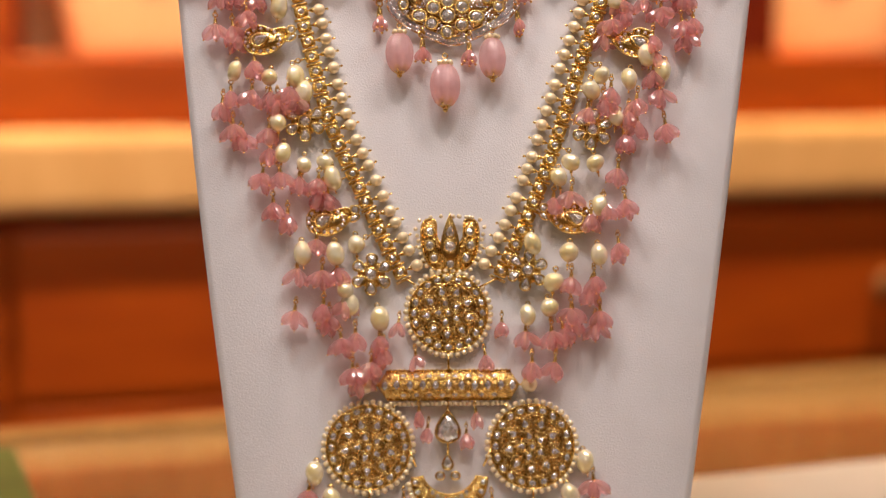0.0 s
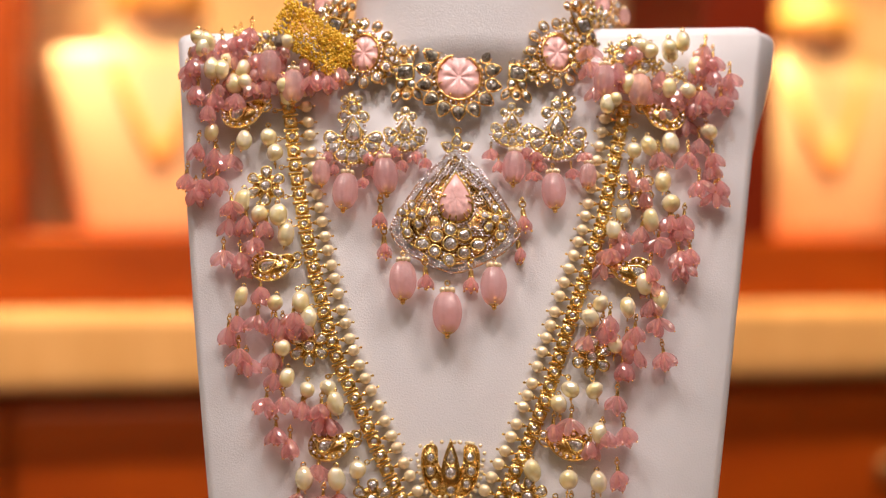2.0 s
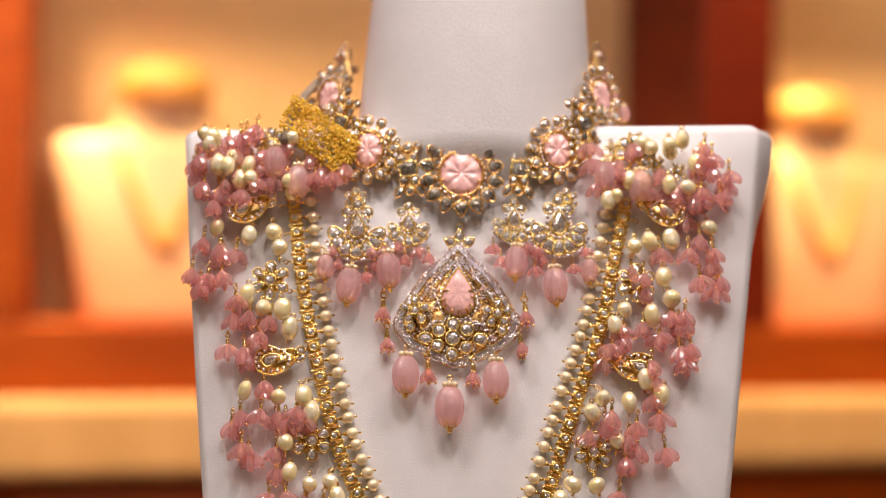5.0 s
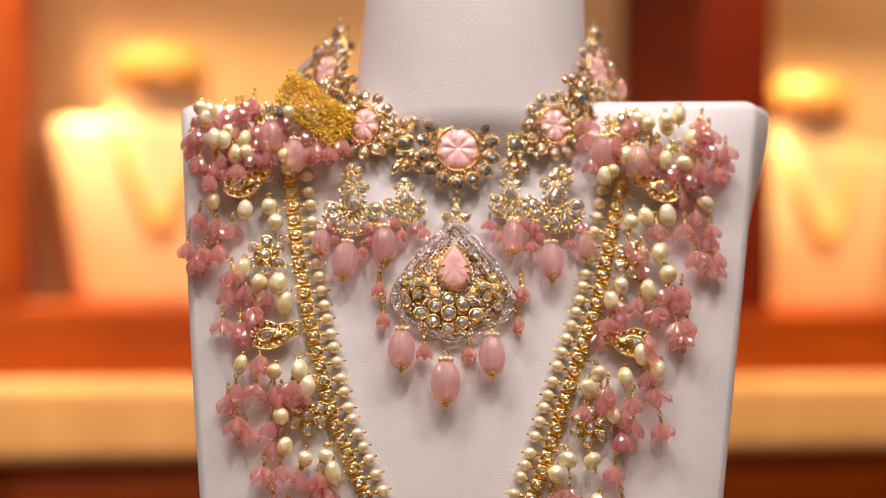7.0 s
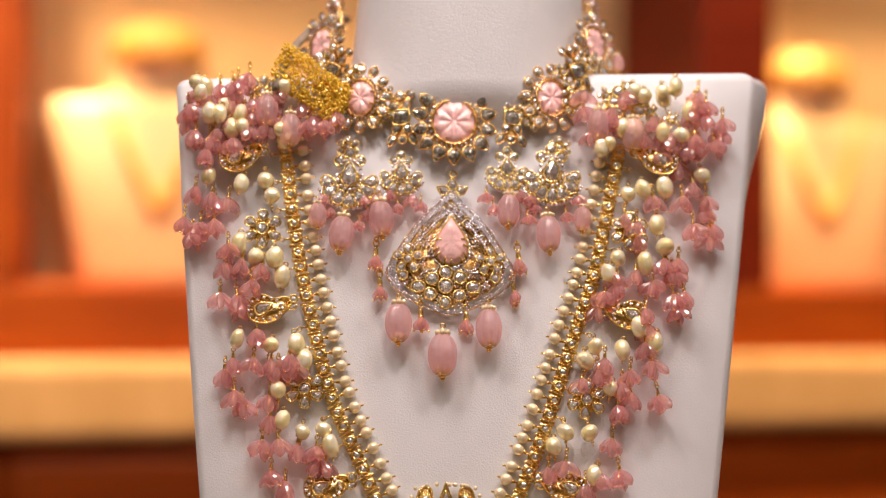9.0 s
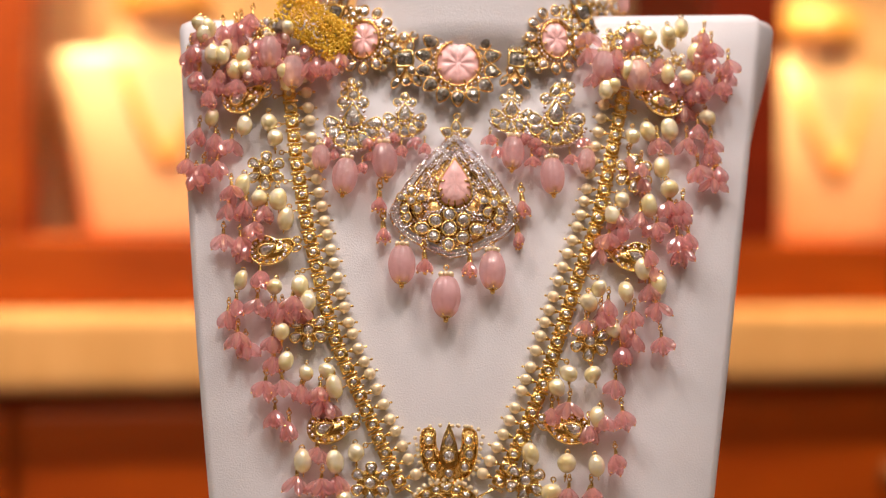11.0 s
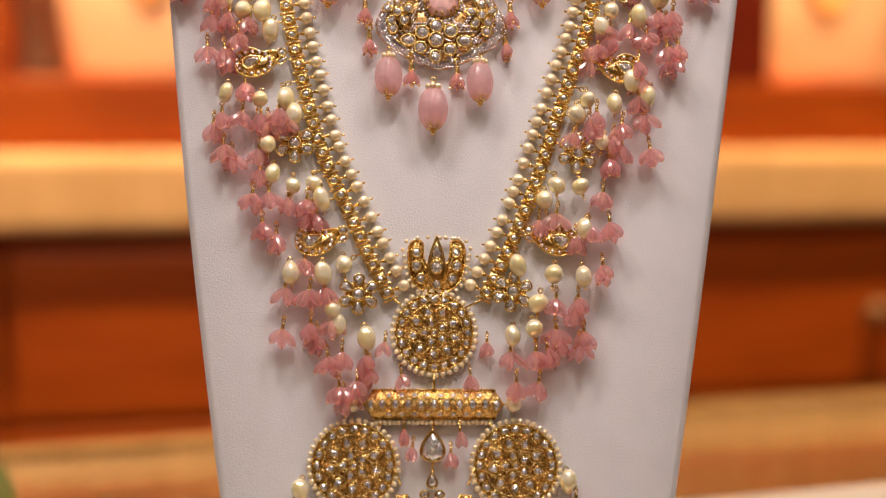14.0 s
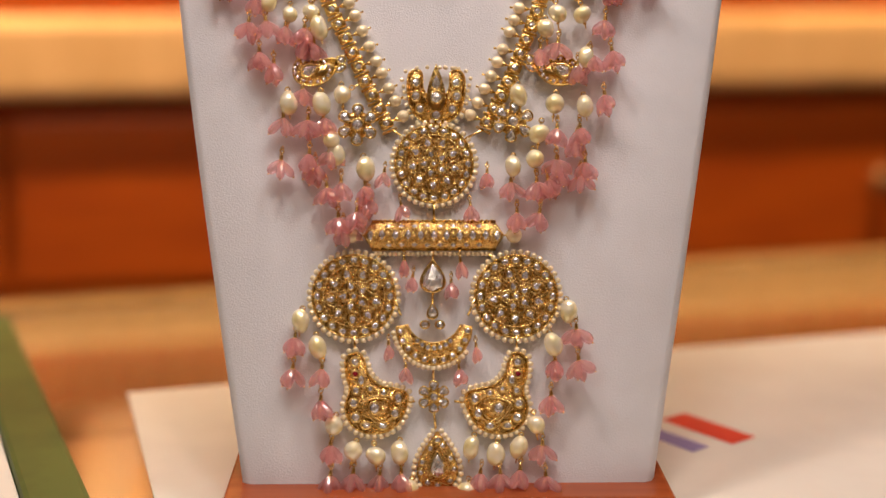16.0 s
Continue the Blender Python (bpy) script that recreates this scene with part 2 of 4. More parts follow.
def bust_half(v):
    """Left and right edge of the front face at height v."""
    k = (v + 0.219) / 0.369
    bow = 0.006 * math.sin(math.pi * min(1, max(0, k)))
    return -0.0865 - 0.0430 * k - bow * 0.62, 0.0960 + 0.0530 * k + bow * 0.2


bm = bmesh.new()
LEVELS = 26
rings = []
THICK, R = 0.030, 0.005
for i in [0, 0.03] + list(range(1, LEVELS + 1)):
    v = -0.2225 + 0.3690 * i / LEVELS
    a, b = bust_half(v)
    wide = 0.0035 + 0.006 * min(1, max(0, (v - 0.095) / 0.035))
    ring = []
    prof = [(a + R + 0.004, THICK), (a + 0.004, THICK - R), (a + 0.001, R * 1.2), (a + 0.0015, R * 0.4), (a + R, 0.0)]
    prof += [(a + R + (b - a - 2 * R) * j / 8, 0.0) for j in range(1, 8)]
    prof += [(b - R, 0.0), (b - 0.0020, R * 0.35), (b - 0.0004, R * 1.2), (b + wide - 0.0035 + 0.0010, THICK * 0.45), (b + wide - 0.0035, THICK - R), (b + wide - 0.0085, THICK)]
    for x, y in prof:
        ring.append(bm.verts.new((x, y, v + (0.0035 * (x - 0.01) / 0.139 * max(0, (v + 0.1) / 0.25)))))
    rings.append(ring)
brow = rings[-1]
for turn in (30, 60, 90):
    inset, rise = 0.006 * (1 - math.cos(radians(turn))), 0.006 * math.sin(radians(turn)) - 0.004
    mid = sum((v.co for v in brow), Vector()) / len(brow)
    rings.append([bm.verts.new((v.co.x - math.copysign(inset, v.co.x - mid.x), v.co.y + (THICK / 2 - v.co.y) / (THICK / 2) * inset, v.co.z + rise + 0.004)) for v in brow])
for lo, hi in zip(rings, rings[1:]):
    for j in range(len(lo)):
        k = (j + 1) % len(lo)
        bm.faces.new((lo[j], lo[k], hi[k], hi[j]))
bm.faces.new(rings[0][::-1])
bm.faces.new(rings[-1])
board_me = mesh_of("board", bm, LEATHER)
board = part("board", board_me, bust)

# the neck grows out of the board's top
bm = bmesh.new()
rings = []
for i in range(25):
    k = i / 24
    v = 0.112 + 0.116 * k
    flare = max(0.0, 1 - k / 0.55) ** 2.2
    rx = 0.0535 + 0.010 * (1 - k) + 0.016 * flare
    ry = 0.050 + 0.006 * (1 - k) + 0.004 * flare
    cy = ry + 0.005 - 0.009 * min(1, k / 0.25) + 0.014 * max(0, k - 0.25) - 0.034 * k ** 1.15
    cx = 0.0105 + 0.002 * k
    rings.append([bm.verts.new((cx + rx * math.cos(s), cy + ry * math.sin(s), v)) for s in (2 * math.pi * j / 40 for j in range(40))])
for lo, hi in zip(rings, rings[1:]):
    for j in range(40):
        bm.faces.new((lo[j], lo[(j + 1) % 40], hi[(j + 1) % 40], hi[j]))
bm.faces.new(rings[0][::-1])
bm.faces.new(rings[-1])
part("neck", mesh_of("neck", bm, LEATHER), bust)
bm = bmesh.new()
bmesh.ops.create_cone(bm, cap_ends=True, segments=48, radius1=0.0545, radius2=0.0525, depth=0.012, matrix=Matrix.Translation((0.0125, 0.026, 0.2343)) @ Matrix.Diagonal((1, 0.9, 1, 1)))
part("neck_cap", mesh_of("neck_cap", bm, CAP_WOOD, False), bust, label="dark walnut neck cap")
# base block, level on the counter
UNLEAN = BOARD.inverted()
part("base_block", mesh_of("base_block", box(-0.0915, -0.0680, 1.0012, 0.1010, 0.060, 1.0165, 0.0015), PLINTH_WOOD, False), bust, UNLEAN, "polished red wooden base")

# ---- things on the counter and in the niches ----
counter_top = pose(0, 0, 0, 0, 0, 15)
sheet = thing("paper_sheet", counter_top, "white printed paper sheet lying on the glass counter", "paper")
part("sheet", mesh_of("sheet", box(-0.13, -0.17, 1.0002, 0.50, 0.17, 1.0008), PAPER, False), sheet)
part("print_mark", mesh_of("print_mark", box(-0.024, -0.009, 1.0009, 0.024, 0.009, 1.0011), RED_INK, False), sheet, pose(0.155, 0.026, 0, 0, 0, -68), "red printed mark")
part("print_mark", mesh_of("print_mark", box(-0.024, -0.006, 1.0009, 0.024, 0.006, 1.0011), BLUE_INK, False), sheet, pose(0.128, 0.020, 0, 0, 0, -68), "blue printed mark")
tray = thing("display_tray", pose(-0.2, 0.02, 1.0002, 0, 0, 21), "green and cream jewellery tray on the glass counter", "tray")
part("tray_edge", mesh_of("tray_edge", box(-0.014, -0.20, 0, 0.014, 0.26, 0.010, 0.003), GREEN, False), tray, pose(0.008, 0, 0), "green fabric edge")
part("tray_bed", mesh_of("tray_bed", box(-0.25, -0.20, 0, -0.0065, 0.26, 0.008, 0.002), PAPER, False), tray)


def lathe(profile, segments=24, bm=None, m=Matrix(), sx=1.0, sy=1.0):
    """A turned shape from (radius, height) pairs."""
    bm = bm or bmesh.new()
    rings = [[bm.verts.new(m @ Vector((sx * r * math.cos(a), sy * r * math.sin(a), z))) for a in (2 * math.pi * j / segments for j in range(segments))] for r, z in profile]
    for lo, hi in zip(rings, rings[1:]):
        for j in range(segments):
            bm.faces.new((lo[j], lo[(j + 1) % segments], hi[(j + 1) % segments], hi[j]))
    bm.faces.new(rings[0][::-1])
    bm.faces.new(rings[-1])
    return bm


def torus(R, r, n=24, k=8, bm=None, m=Matrix(), sx=1.0, sy=1.0):
    bm = bm or bmesh.new()
    rings = []
    for i in range(n):
        a = 2 * math.pi * i / n
        rings.append([bm.verts.new(m @ Vector((sx * (R + r * math.cos(b)) * math.cos(a), sy * (R + r * math.cos(b)) * math.sin(a), r * math.sin(b)))) for b in (2 * math.pi * j / k for j in range(k))])
    for i in range(n):
        lo, hi = rings[i], rings[(i + 1) % n]
        for j in range(k):
            bm.faces.new((lo[j], hi[j], hi[(j + 1) % k], lo[(j + 1) % k]))
    return bm


def tube_bm(pts, r, closed=True, k=6, bm=None, z=0.0):
    """A round wire along points in the plane or in space."""
    bm = bm or bmesh.new()
    P = [Vector((*p, z)) if len(p) == 2 else Vector(p) for p in pts]
    n, rings = len(P), []
    for i, p in enumerate(P):
        a, b = (P[i - 1], P[(i + 1) % n]) if closed else (P[max(0, i - 1)], P[min(n - 1, i + 1)])
        d = (b - a).normalized()
        side = d.cross(Vector((0, 0, 1)))
        side = side.normalized() if side.length > 1e-4 else Vector((1, 0, 0))
        up = side.cross(d)
        rings.append([bm.verts.new(p + r * (math.cos(t) * side + math.sin(t) * up)) for t in (2 * math.pi * j / k for j in range(k))])
    for i in range(n if closed else n - 1):
        lo, hi = rings[i], rings[(i + 1) % n]
        for j in range(k):
            bm.faces.new((lo[j], lo[(j + 1) % k], hi[(j + 1) % k], hi[j]))
    if not closed:
        bm.faces.new(rings[0][::-1])
        bm.faces.new(rings[-1])
    return bm


def torso_bm():
    """A small slab bust: narrow at its foot, square rounded shoulders, a short neck."""
    bm = bmesh.new()
    rings = []
    for half, deep, z in ((0.080, 0.030, 0.0), (0.092, 0.034, 0.01), (0.116, 0.036, 0.14), (0.130, 0.036, 0.195), (0.128, 0.034, 0.207), (0.116, 0.030, 0.214), (0.070, 0.030, 0.217), (0.060, 0.034, 0.226), (0.055, 0.040, 0.250), (0.054, 0.042, 0.262)):
        ring = []
        for j in range(32):
            c, d = math.cos(2 * math.pi * j / 32), math.sin(2 * math.pi * j / 32)
            power = 0.35 if z < 0.216 else 0.9
            ring.append(bm.verts.new((half * math.copysign(abs(c) ** power, c), deep * math.copysign(abs(d) ** power, d) + 0.12 * z, z)))
        rings.append(ring)
    for lo, hi in zip(rings, rings[1:]):
        for j in range(32):
            bm.faces.new((lo[j], lo[(j + 1) % 32], hi[(j + 1) % 32], hi[j]))
    bm.faces.new(rings[0][::-1])
    bm.faces.new(rings[-1])
    return bm


def necklace_bm():
    """A thick gold strand hanging in a V from the neck."""
    pts = []
    for k in range(25):
        f = k / 12 - 1
        z = 0.085 + 0.135 * abs(f) ** 1.25
        pts.append((0.060 * f, -0.040 + 0.12 * z + 0.02 * abs(f) ** 4, z))
    return tube_bm(pts, 0.008, False, 8)


form_me = mesh_of("torso", torso_bm(), IVORY)
cap_me = mesh_of("neck_cap", lathe([(0.054, 0.258), (0.057, 0.264), (0.057, 0.284), (0.050, 0.298), (0.030, 0.308), (0.006, 0.311)], 32), SATIN_GOLD)
strand_me = mesh_of("gold_strand", necklace_bm(), SATIN_GOLD)
for x in (0.060, 0.908):
    form = thing("small_bust", BACK @ pose(x, 0.14, 1.2548), "cream display bust with a gold necklace in a lit niche", "display bust", "busts in the niches")
    part("torso", form_me, form)
    part("neck_cap", cap_me, form, pose(0, 0.031, 0), "domed amber gold neck cap")
    part("gold_strand", strand_me, form, label="thick gold bead necklace")

# ---- jewellery kit, sizes in millimetres ----
MM = 0.001


def at(u, v, w=4.0, spin=0.0, yaw=0.0, s=1.0):
    """A place on the bust's front: u right, v up, w out; the piece's own z points out."""
    return Matrix.Translation((u * MM, -w * MM, v * MM)) @ pose(0, 0, 0, 0, 0, yaw) @ pose(0, 0, 0, 90) @ pose(0, 0, 0, 0, 0, spin) @ Matrix.Scale(s, 4)


def on(x, y, z=0.0, spin=0.0, s=1.0):
    """A place on a piece's own face."""
    return Matrix.Translation((x * MM, y * MM, z * MM)) @ pose(0, 0, 0, 0, 0, spin) @ Matrix.Scale(s, 4)


def outline(kind, w, h, n=16):
    """A closed outline, w by h millimetres, the point of a drop at the top."""
    pts = []
    for i in range(n):
        a = 2 * math.pi * i / n
        if kind == "drop":
            x, y = math.sin(a) * math.sin(a / 2) ** 1.2 * 1.25, math.cos(a)
        elif kind == "leaf":
            x, y = math.sin(a) * abs(math.sin(a)) ** 0.5, math.cos(a)
        elif kind == "heart":
            x, y = math.sin(a) * (0.35 + 0.75 * abs(math.sin(a / 2)) ** 1.5), math.cos(a)
        elif kind == "square":
            c, d = math.cos(a + math.pi / 4), math.sin(a + math.pi / 4)
            x, y = math.copysign(abs(c) ** 0.45, c), math.copysign(abs(d) ** 0.45, d)
        else:
            x, y = math.sin(a), math.cos(a)
        pts.append((x * w / 2 * MM, y * h / 2 * MM))
    return pts


def smooth_outline(knots, n=48):
    """A closed smooth curve through a few knots, in millimetres."""
    k, out = len(knots), []
    for i in range(n):
        f = i * k / n
        j, t = int(f), f - int(f)
        p = [Vector(knots[(j + d) % k]) for d in (-1, 0, 1, 2)]
        q = 0.5 * (2 * p[1] + (p[2] - p[0]) * t + (2 * p[0] - 5 * p[1] + 4 * p[2] - p[3]) * t * t + (3 * p[1] - p[0] - 3 * p[2] + p[3]) * t ** 3)
        out.append((q.x * MM, q.y * MM))
    return out


def gem_bm(pts, high):
    """A cut stone: girdle, slanted facets and a flat table."""
    bm = bmesh.new()
    n = len(pts)
    rings = []
    for f, z, step in ((0.96, -0.3 * high, 0), (1.0, 0, 0), (0.72, 0.62 * high, 0.5), (0.36, high, 0)):
        ring = []
        for i in range(0, n, 2):
            x, y = pts[(i + int(2 * step)) % n]
            ring.append(bm.verts.new((x * f, y * f, z)))
        rings.append(ring)
    for lo, hi in zip(rings, rings[1:]):
        m = len(lo)
        for j in range(m):
            bm.faces.new((lo[j], lo[(j + 1) % m], hi[j]))
            bm.faces.new((lo[(j + 1) % m], hi[(j + 1) % m], hi[j]))
    bm.faces.new(rings[-1])
    bm.faces.new(rings[0][::-1])
    return bm


def plate_bm(pts, thick, dome=0.0, bm=None):
    """A flat piece with a rounded rim."""
    bm = bm or bmesh.new()
    c = Vector((sum(p[0] for p in pts) / len(pts), sum(p[1] for p in pts) / len(pts), 0))
    rings = []
    for f, z in ((0.97, 0), (1.0, 0.3 * thick), (1.0, 0.7 * thick), (0.95, thick), (0.6, thick + dome * 0.6)):
        rings.append([bm.verts.new(c + f * (Vector((*p, 0)) - c) + Vector((0, 0, z))) for p in pts])
    n = len(pts)
    for lo, hi in zip(rings, rings[1:]):
        for j in range(n):
            bm.faces.new((lo[j], lo[(j + 1) % n], hi[(j + 1) % n], hi[j]))
    tip = bm.verts.new(c + Vector((0, 0, thick + dome)))
    for j in range(n):
        bm.faces.new((rings[-1][j], rings[-1][(j + 1) % n], tip))
    bm.faces.new(rings[0][::-1])
    return bm


def slab_bm(pts, thick, bm=None):
    """A flat piece of any outline, hollow curves too."""
    bm = bm or bmesh.new()
    lo, hi = [bm.verts.new((x, y, 0)) for x, y in pts], [bm.verts.new((x, y, thick)) for x, y in pts]
    n = len(pts)
    for j in range(n):
        bm.faces.new((lo[j], lo[(j + 1) % n], hi[(j + 1) % n], hi[j]))
    bm.faces.new(lo[::-1])
    bm.faces.new(hi)
    return bm


MESHES = {}


def kept(key, make):
    if key not in MESHES:
        MESHES[key] = make()
    return MESHES[key]


sway = random.Random(5)


def setting(parent, m, kind="round", w=3.0, h=3.0, mat=None, rim=0.42, gold=None, high=None):
    """A stone in its gold bezel."""
    mat, gold = mat or POLKI, gold or GOLD
    key = (kind, w, h, mat.name, rim, gold.name)
    pts = outline(kind, w, h)
    part("bezel", kept(("bezel", *key), lambda: mesh_of("bezel", tube_bm([(x * 1.06, y * 1.06) for x, y in pts], rim * MM, z=0.0003), gold)), parent, m)
    part("stone", kept(("stone", *key), lambda: mesh_of("stone", gem_bm(pts, (high or 0.32 * min(w, h)) * MM), mat, False)), parent, m @ pose(0, 0, 0, sway.uniform(-13, 13), sway.uniform(-13, 13)))


def sphere_mesh(name, r, mat, rough=0.0, stretch=1.0, seed=0, seg=14):
    bm = bmesh.new()
    bmesh.ops.create_uvsphere(bm, u_segments=seg, v_segments=max(6, seg * 2 // 3), radius=r * MM)
    for v in bm.verts:
        if rough:
            v.co *= 1 + rough * noise.noise(v.co * (600 / r) + Vector((seed * 7.3, seed, 0)))
        v.co.z *= stretch
    return mesh_of(name, bm, mat)


SEED_PEARL = {r: sphere_mesh("pearl", r, PEARL, seg=10) for r in (0.75, 0.95, 1.15, 1.35)}
ROUND_PEARL = sphere_mesh("pearl", 2.45, PEARL, 0.05, 1.0, 3)
BAROQUES = [sphere_mesh("pearl", 3.5, BAROQUE, 0.34, st, n + 1, 16) for n, st in enumerate((1.12, 1.3, 1.0, 1.45, 1.2))]


def pearls_round(parent, pts, count, r, out=1.1, start=0.0, end=1.0, z=0.8):
    """A row of seed pearls outside an outline."""
    n = len(pts)
    P = [Vector(p) for p in pts]
    lengths = [0.0]
    for i in range(n):
        lengths.append(lengths[-1] + (P[(i + 1) % n] - P[i]).length)
    turn = sum(P[i].x * P[(i + 1) % n].y - P[(i + 1) % n].x * P[i].y for i in range(n))
    out = -abs(out) if turn > 0 else abs(out)
    for c in range(count):
        want = lengths[-1] * (start + (end - start) * (c + 0.5) / count)
        i = max(j for j in range(n) if lengths[j] <= want)
        a, b = P[i], P[(i + 1) % n]
        p = a + (b - a) * ((want - lengths[i]) / max(1e-9, lengths[i + 1] - lengths[i]))
        d = (b - a).normalized()
        q = p + Vector((-d.y, d.x)) * out * MM
        part("pearl", SEED_PEARL[r], parent, Matrix.Translation((q.x, q.y, z * MM)))


def bead_mesh(length, width, seed):
    """A faceted drop bead with a gold pin head at its lower end; it hangs from its origin."""
    bm = bmesh.new()
    prof = [(0.10, 0), (0.34, 0.06), (0.62, 0.20), (0.88, 0.40), (1.0, 0.60), (0.92, 0.78), (0.66, 0.92), (0.32, 0.985), (0.10, 1.0)]
    lathe([(r * width / 2 * MM, -f * length * MM) for r, f in prof], 9, bm, pose(0, 0, 0, 0, 0, seed * 31), 1.0, 0.85)
    split = len(bm.faces)
    lathe([(0.2 * MM, 0.3 * MM), (0.2 * MM, -length * MM)], 4, bm)
    bmesh.ops.create_icosphere(bm, subdivisions=1, radius=0.45 * MM, matrix=Matrix.Translation((0, 0, -(length + 0.25) * MM)))
    me = bpy.data.meshes.new("bead")
    bmesh.ops.recalc_face_normals(bm, faces=bm.faces)
    for i, f in enumerate(bm.faces):
        f.material_index = 0 if i < split else 1
        f.smooth = i >= split
    bm.to_mesh(me)
    bm.free()
    me.materials.append(PINK)
    me.materials.append(GOLD)
    return me


BEADS = [bead_mesh(8.6, 5.4, 1), bead_mesh(9.2, 4.8, 2), bead_mesh(7.8, 5.6, 3), bead_mesh(9.0, 4.4, 4)]
SMALL_BEADS = [bead_mesh(4.2, 2.5, 5), bead_mesh(4.6, 2.3, 6)]


def knot_mesh(high):
    prof = [(0.5, -0.6), (1.0, -0.2), (1.0, 0.3), (0.7, 0.6), (1.0, 0.9), (0.7, 1.2), (0.95, 1.5), (0.6, 1.8), (0.9, 2.1), (0.35, 2.5), (0.3, 2.6 + high)]
    bm = lathe([(r * MM, z * MM) for r, z in prof], 7)
    torus(1.0 * MM, 0.3 * MM, 10, 5, bm, Matrix.Translation((0, 0, 3.9 * MM)) @ pose(0, 0, 0, 90, 0, 25))
    torus(0.8 * MM, 0.28 * MM, 10, 5, bm, Matrix.Translation((0, 0, 5.2 * MM)) @ pose(0, 0, 0, 90, 0, -50))
    return mesh_of("wire_knot", bm, GOLD)


KNOT = knot_mesh(0.7)
rng = random.Random(11)


def cluster(parent, u, v, w=5.0, n=None, beads=None, s=1.0, spread=46):
    """A bunch of pink drop beads under a gold wire knot; (u, v) is the bunch's middle."""
    beads = beads or BEADS
    small = beads is SMALL_BEADS
    n = n or rng.choice((3, 3, 4, 4))
    spread *= rng.uniform(0.45, 0.95)
    w = w + rng.uniform(-0.5, 2.0)
    top = Matrix.Translation((u * MM, -w * MM, (v + (2.2 if small else 4.2) * s) * MM)) @ pose(0, 0, 0, 0, rng.uniform(-8, 8), rng.uniform(-15, 15)) @ Matrix.Scale(s, 4)
    knot = part("tassel", KNOT, parent, top, "tassel of pink tourmaline drop beads")
    for i in range(n):
        a = (i / max(1, n - 1) - 0.5) * 2 * spread + rng.uniform(-9, 9)
        tilt = (-20 if i % 2 else 4) + rng.uniform(-10, 8)
        part("bead", rng.choice(beads), knot, pose(0, (-0.0012 if i % 2 else 0.0006), 0, tilt, -a, rng.uniform(-180, 180) * 0))


def hook_mesh():
    bm = bmesh.new()
    torus(0.9 * MM, 0.3 * MM, 10, 5, bm, Matrix.Translation((0, 0, 4.6 * MM)) @ pose(0, 0, 0, 90))
    bmesh.ops.create_cone(bm, cap_ends=True, segments=6, radius1=0.3 * MM, radius2=0.3 * MM, depth=11 * MM, matrix=Matrix.Translation((0, 0, -1 * MM)))
    bmesh.ops.create_icosphere(bm, subdivisions=1, radius=0.8 * MM, matrix=Matrix.Translation((0, 0, -4.4 * MM)))
    return mesh_of("pearl_pin", bm, GOLD)


HOOK = hook_mesh()


def pearl_drop(parent, u, v, w=5.0, s=1.0):
    """A baroque pearl on a looped gold pin."""
    w = w + rng.uniform(-0.6, 1.8)
    tilt = rng.uniform(-14, 14)
    pin = part("pearl_drop", HOOK, parent, Matrix.Translation((u * MM, -w * MM, v * MM)) @ pose(0, 0, 0, 0, tilt, 0) @ Matrix.Scale(s, 4), "pale yellow baroque pearl on a gold pin")
    part("pearl", rng.choice(BAROQUES), pin, pose(0, 0, 0, 0, 0, rng.uniform(0, 360)))


def carved_mesh():
    """A large melon-cut bead, grooved lengthwise."""
    bm = bmesh.new()
    seg, rows = 72, 14
    rings = []
    for i in range(rows + 1):
        f = i / rows
        r = 0.08 + 0.92 * math.sin(math.pi * (0.03 + 0.94 * f)) ** 0.38
        z = 9.0 - 18.0 * f
        rings.append([bm.verts.new((6.7 * MM * r * (1 - 0.07 * abs(math.cos(4.5 * a)) ** 3) * math.cos(a), 6.2 * MM * r * (1 - 0.07 * abs(math.cos(4.5 * a)) ** 3) * math.sin(a), z * MM)) for a in (2 * math.pi * j / seg for j in range(seg))])
    for lo, hi in zip(rings, rings[1:]):
        for j in range(seg):
            bm.faces.new((lo[j], lo[(j + 1) % seg], hi[(j + 1) % seg], hi[j]))
    bm.faces.new(rings[0][::-1])
    bm.faces.new(rings[-1])
    return mesh_of("carved_bead", bm, CARVED)


CARVED_ME = carved_mesh()


def cap_mesh():
    """A petalled gold cap under a bead."""
    bm = bmesh.new()
    for k in range(6):
        a = 60 * k
        lathe([(0.3 * MM, 0), (1.5 * MM, 0.3 * MM), (1.3 * MM, 0.7 * MM), (0.2 * MM, 0.9 * MM)], 8, bm, pose(0, 0, 0, 0, 0, a) @ pose(2.4 * MM, 0, 0.9 * MM, 0, -48, 0), 1.2, 0.8)
    bmesh.ops.create_icosphere(bm, subdivisions=1, radius=1.0 * MM, matrix=Matrix.Translation((0, 0, -0.7 * MM)))
    return mesh_of("petal_cap", bm, GOLD)


CAP_ME = cap_mesh()


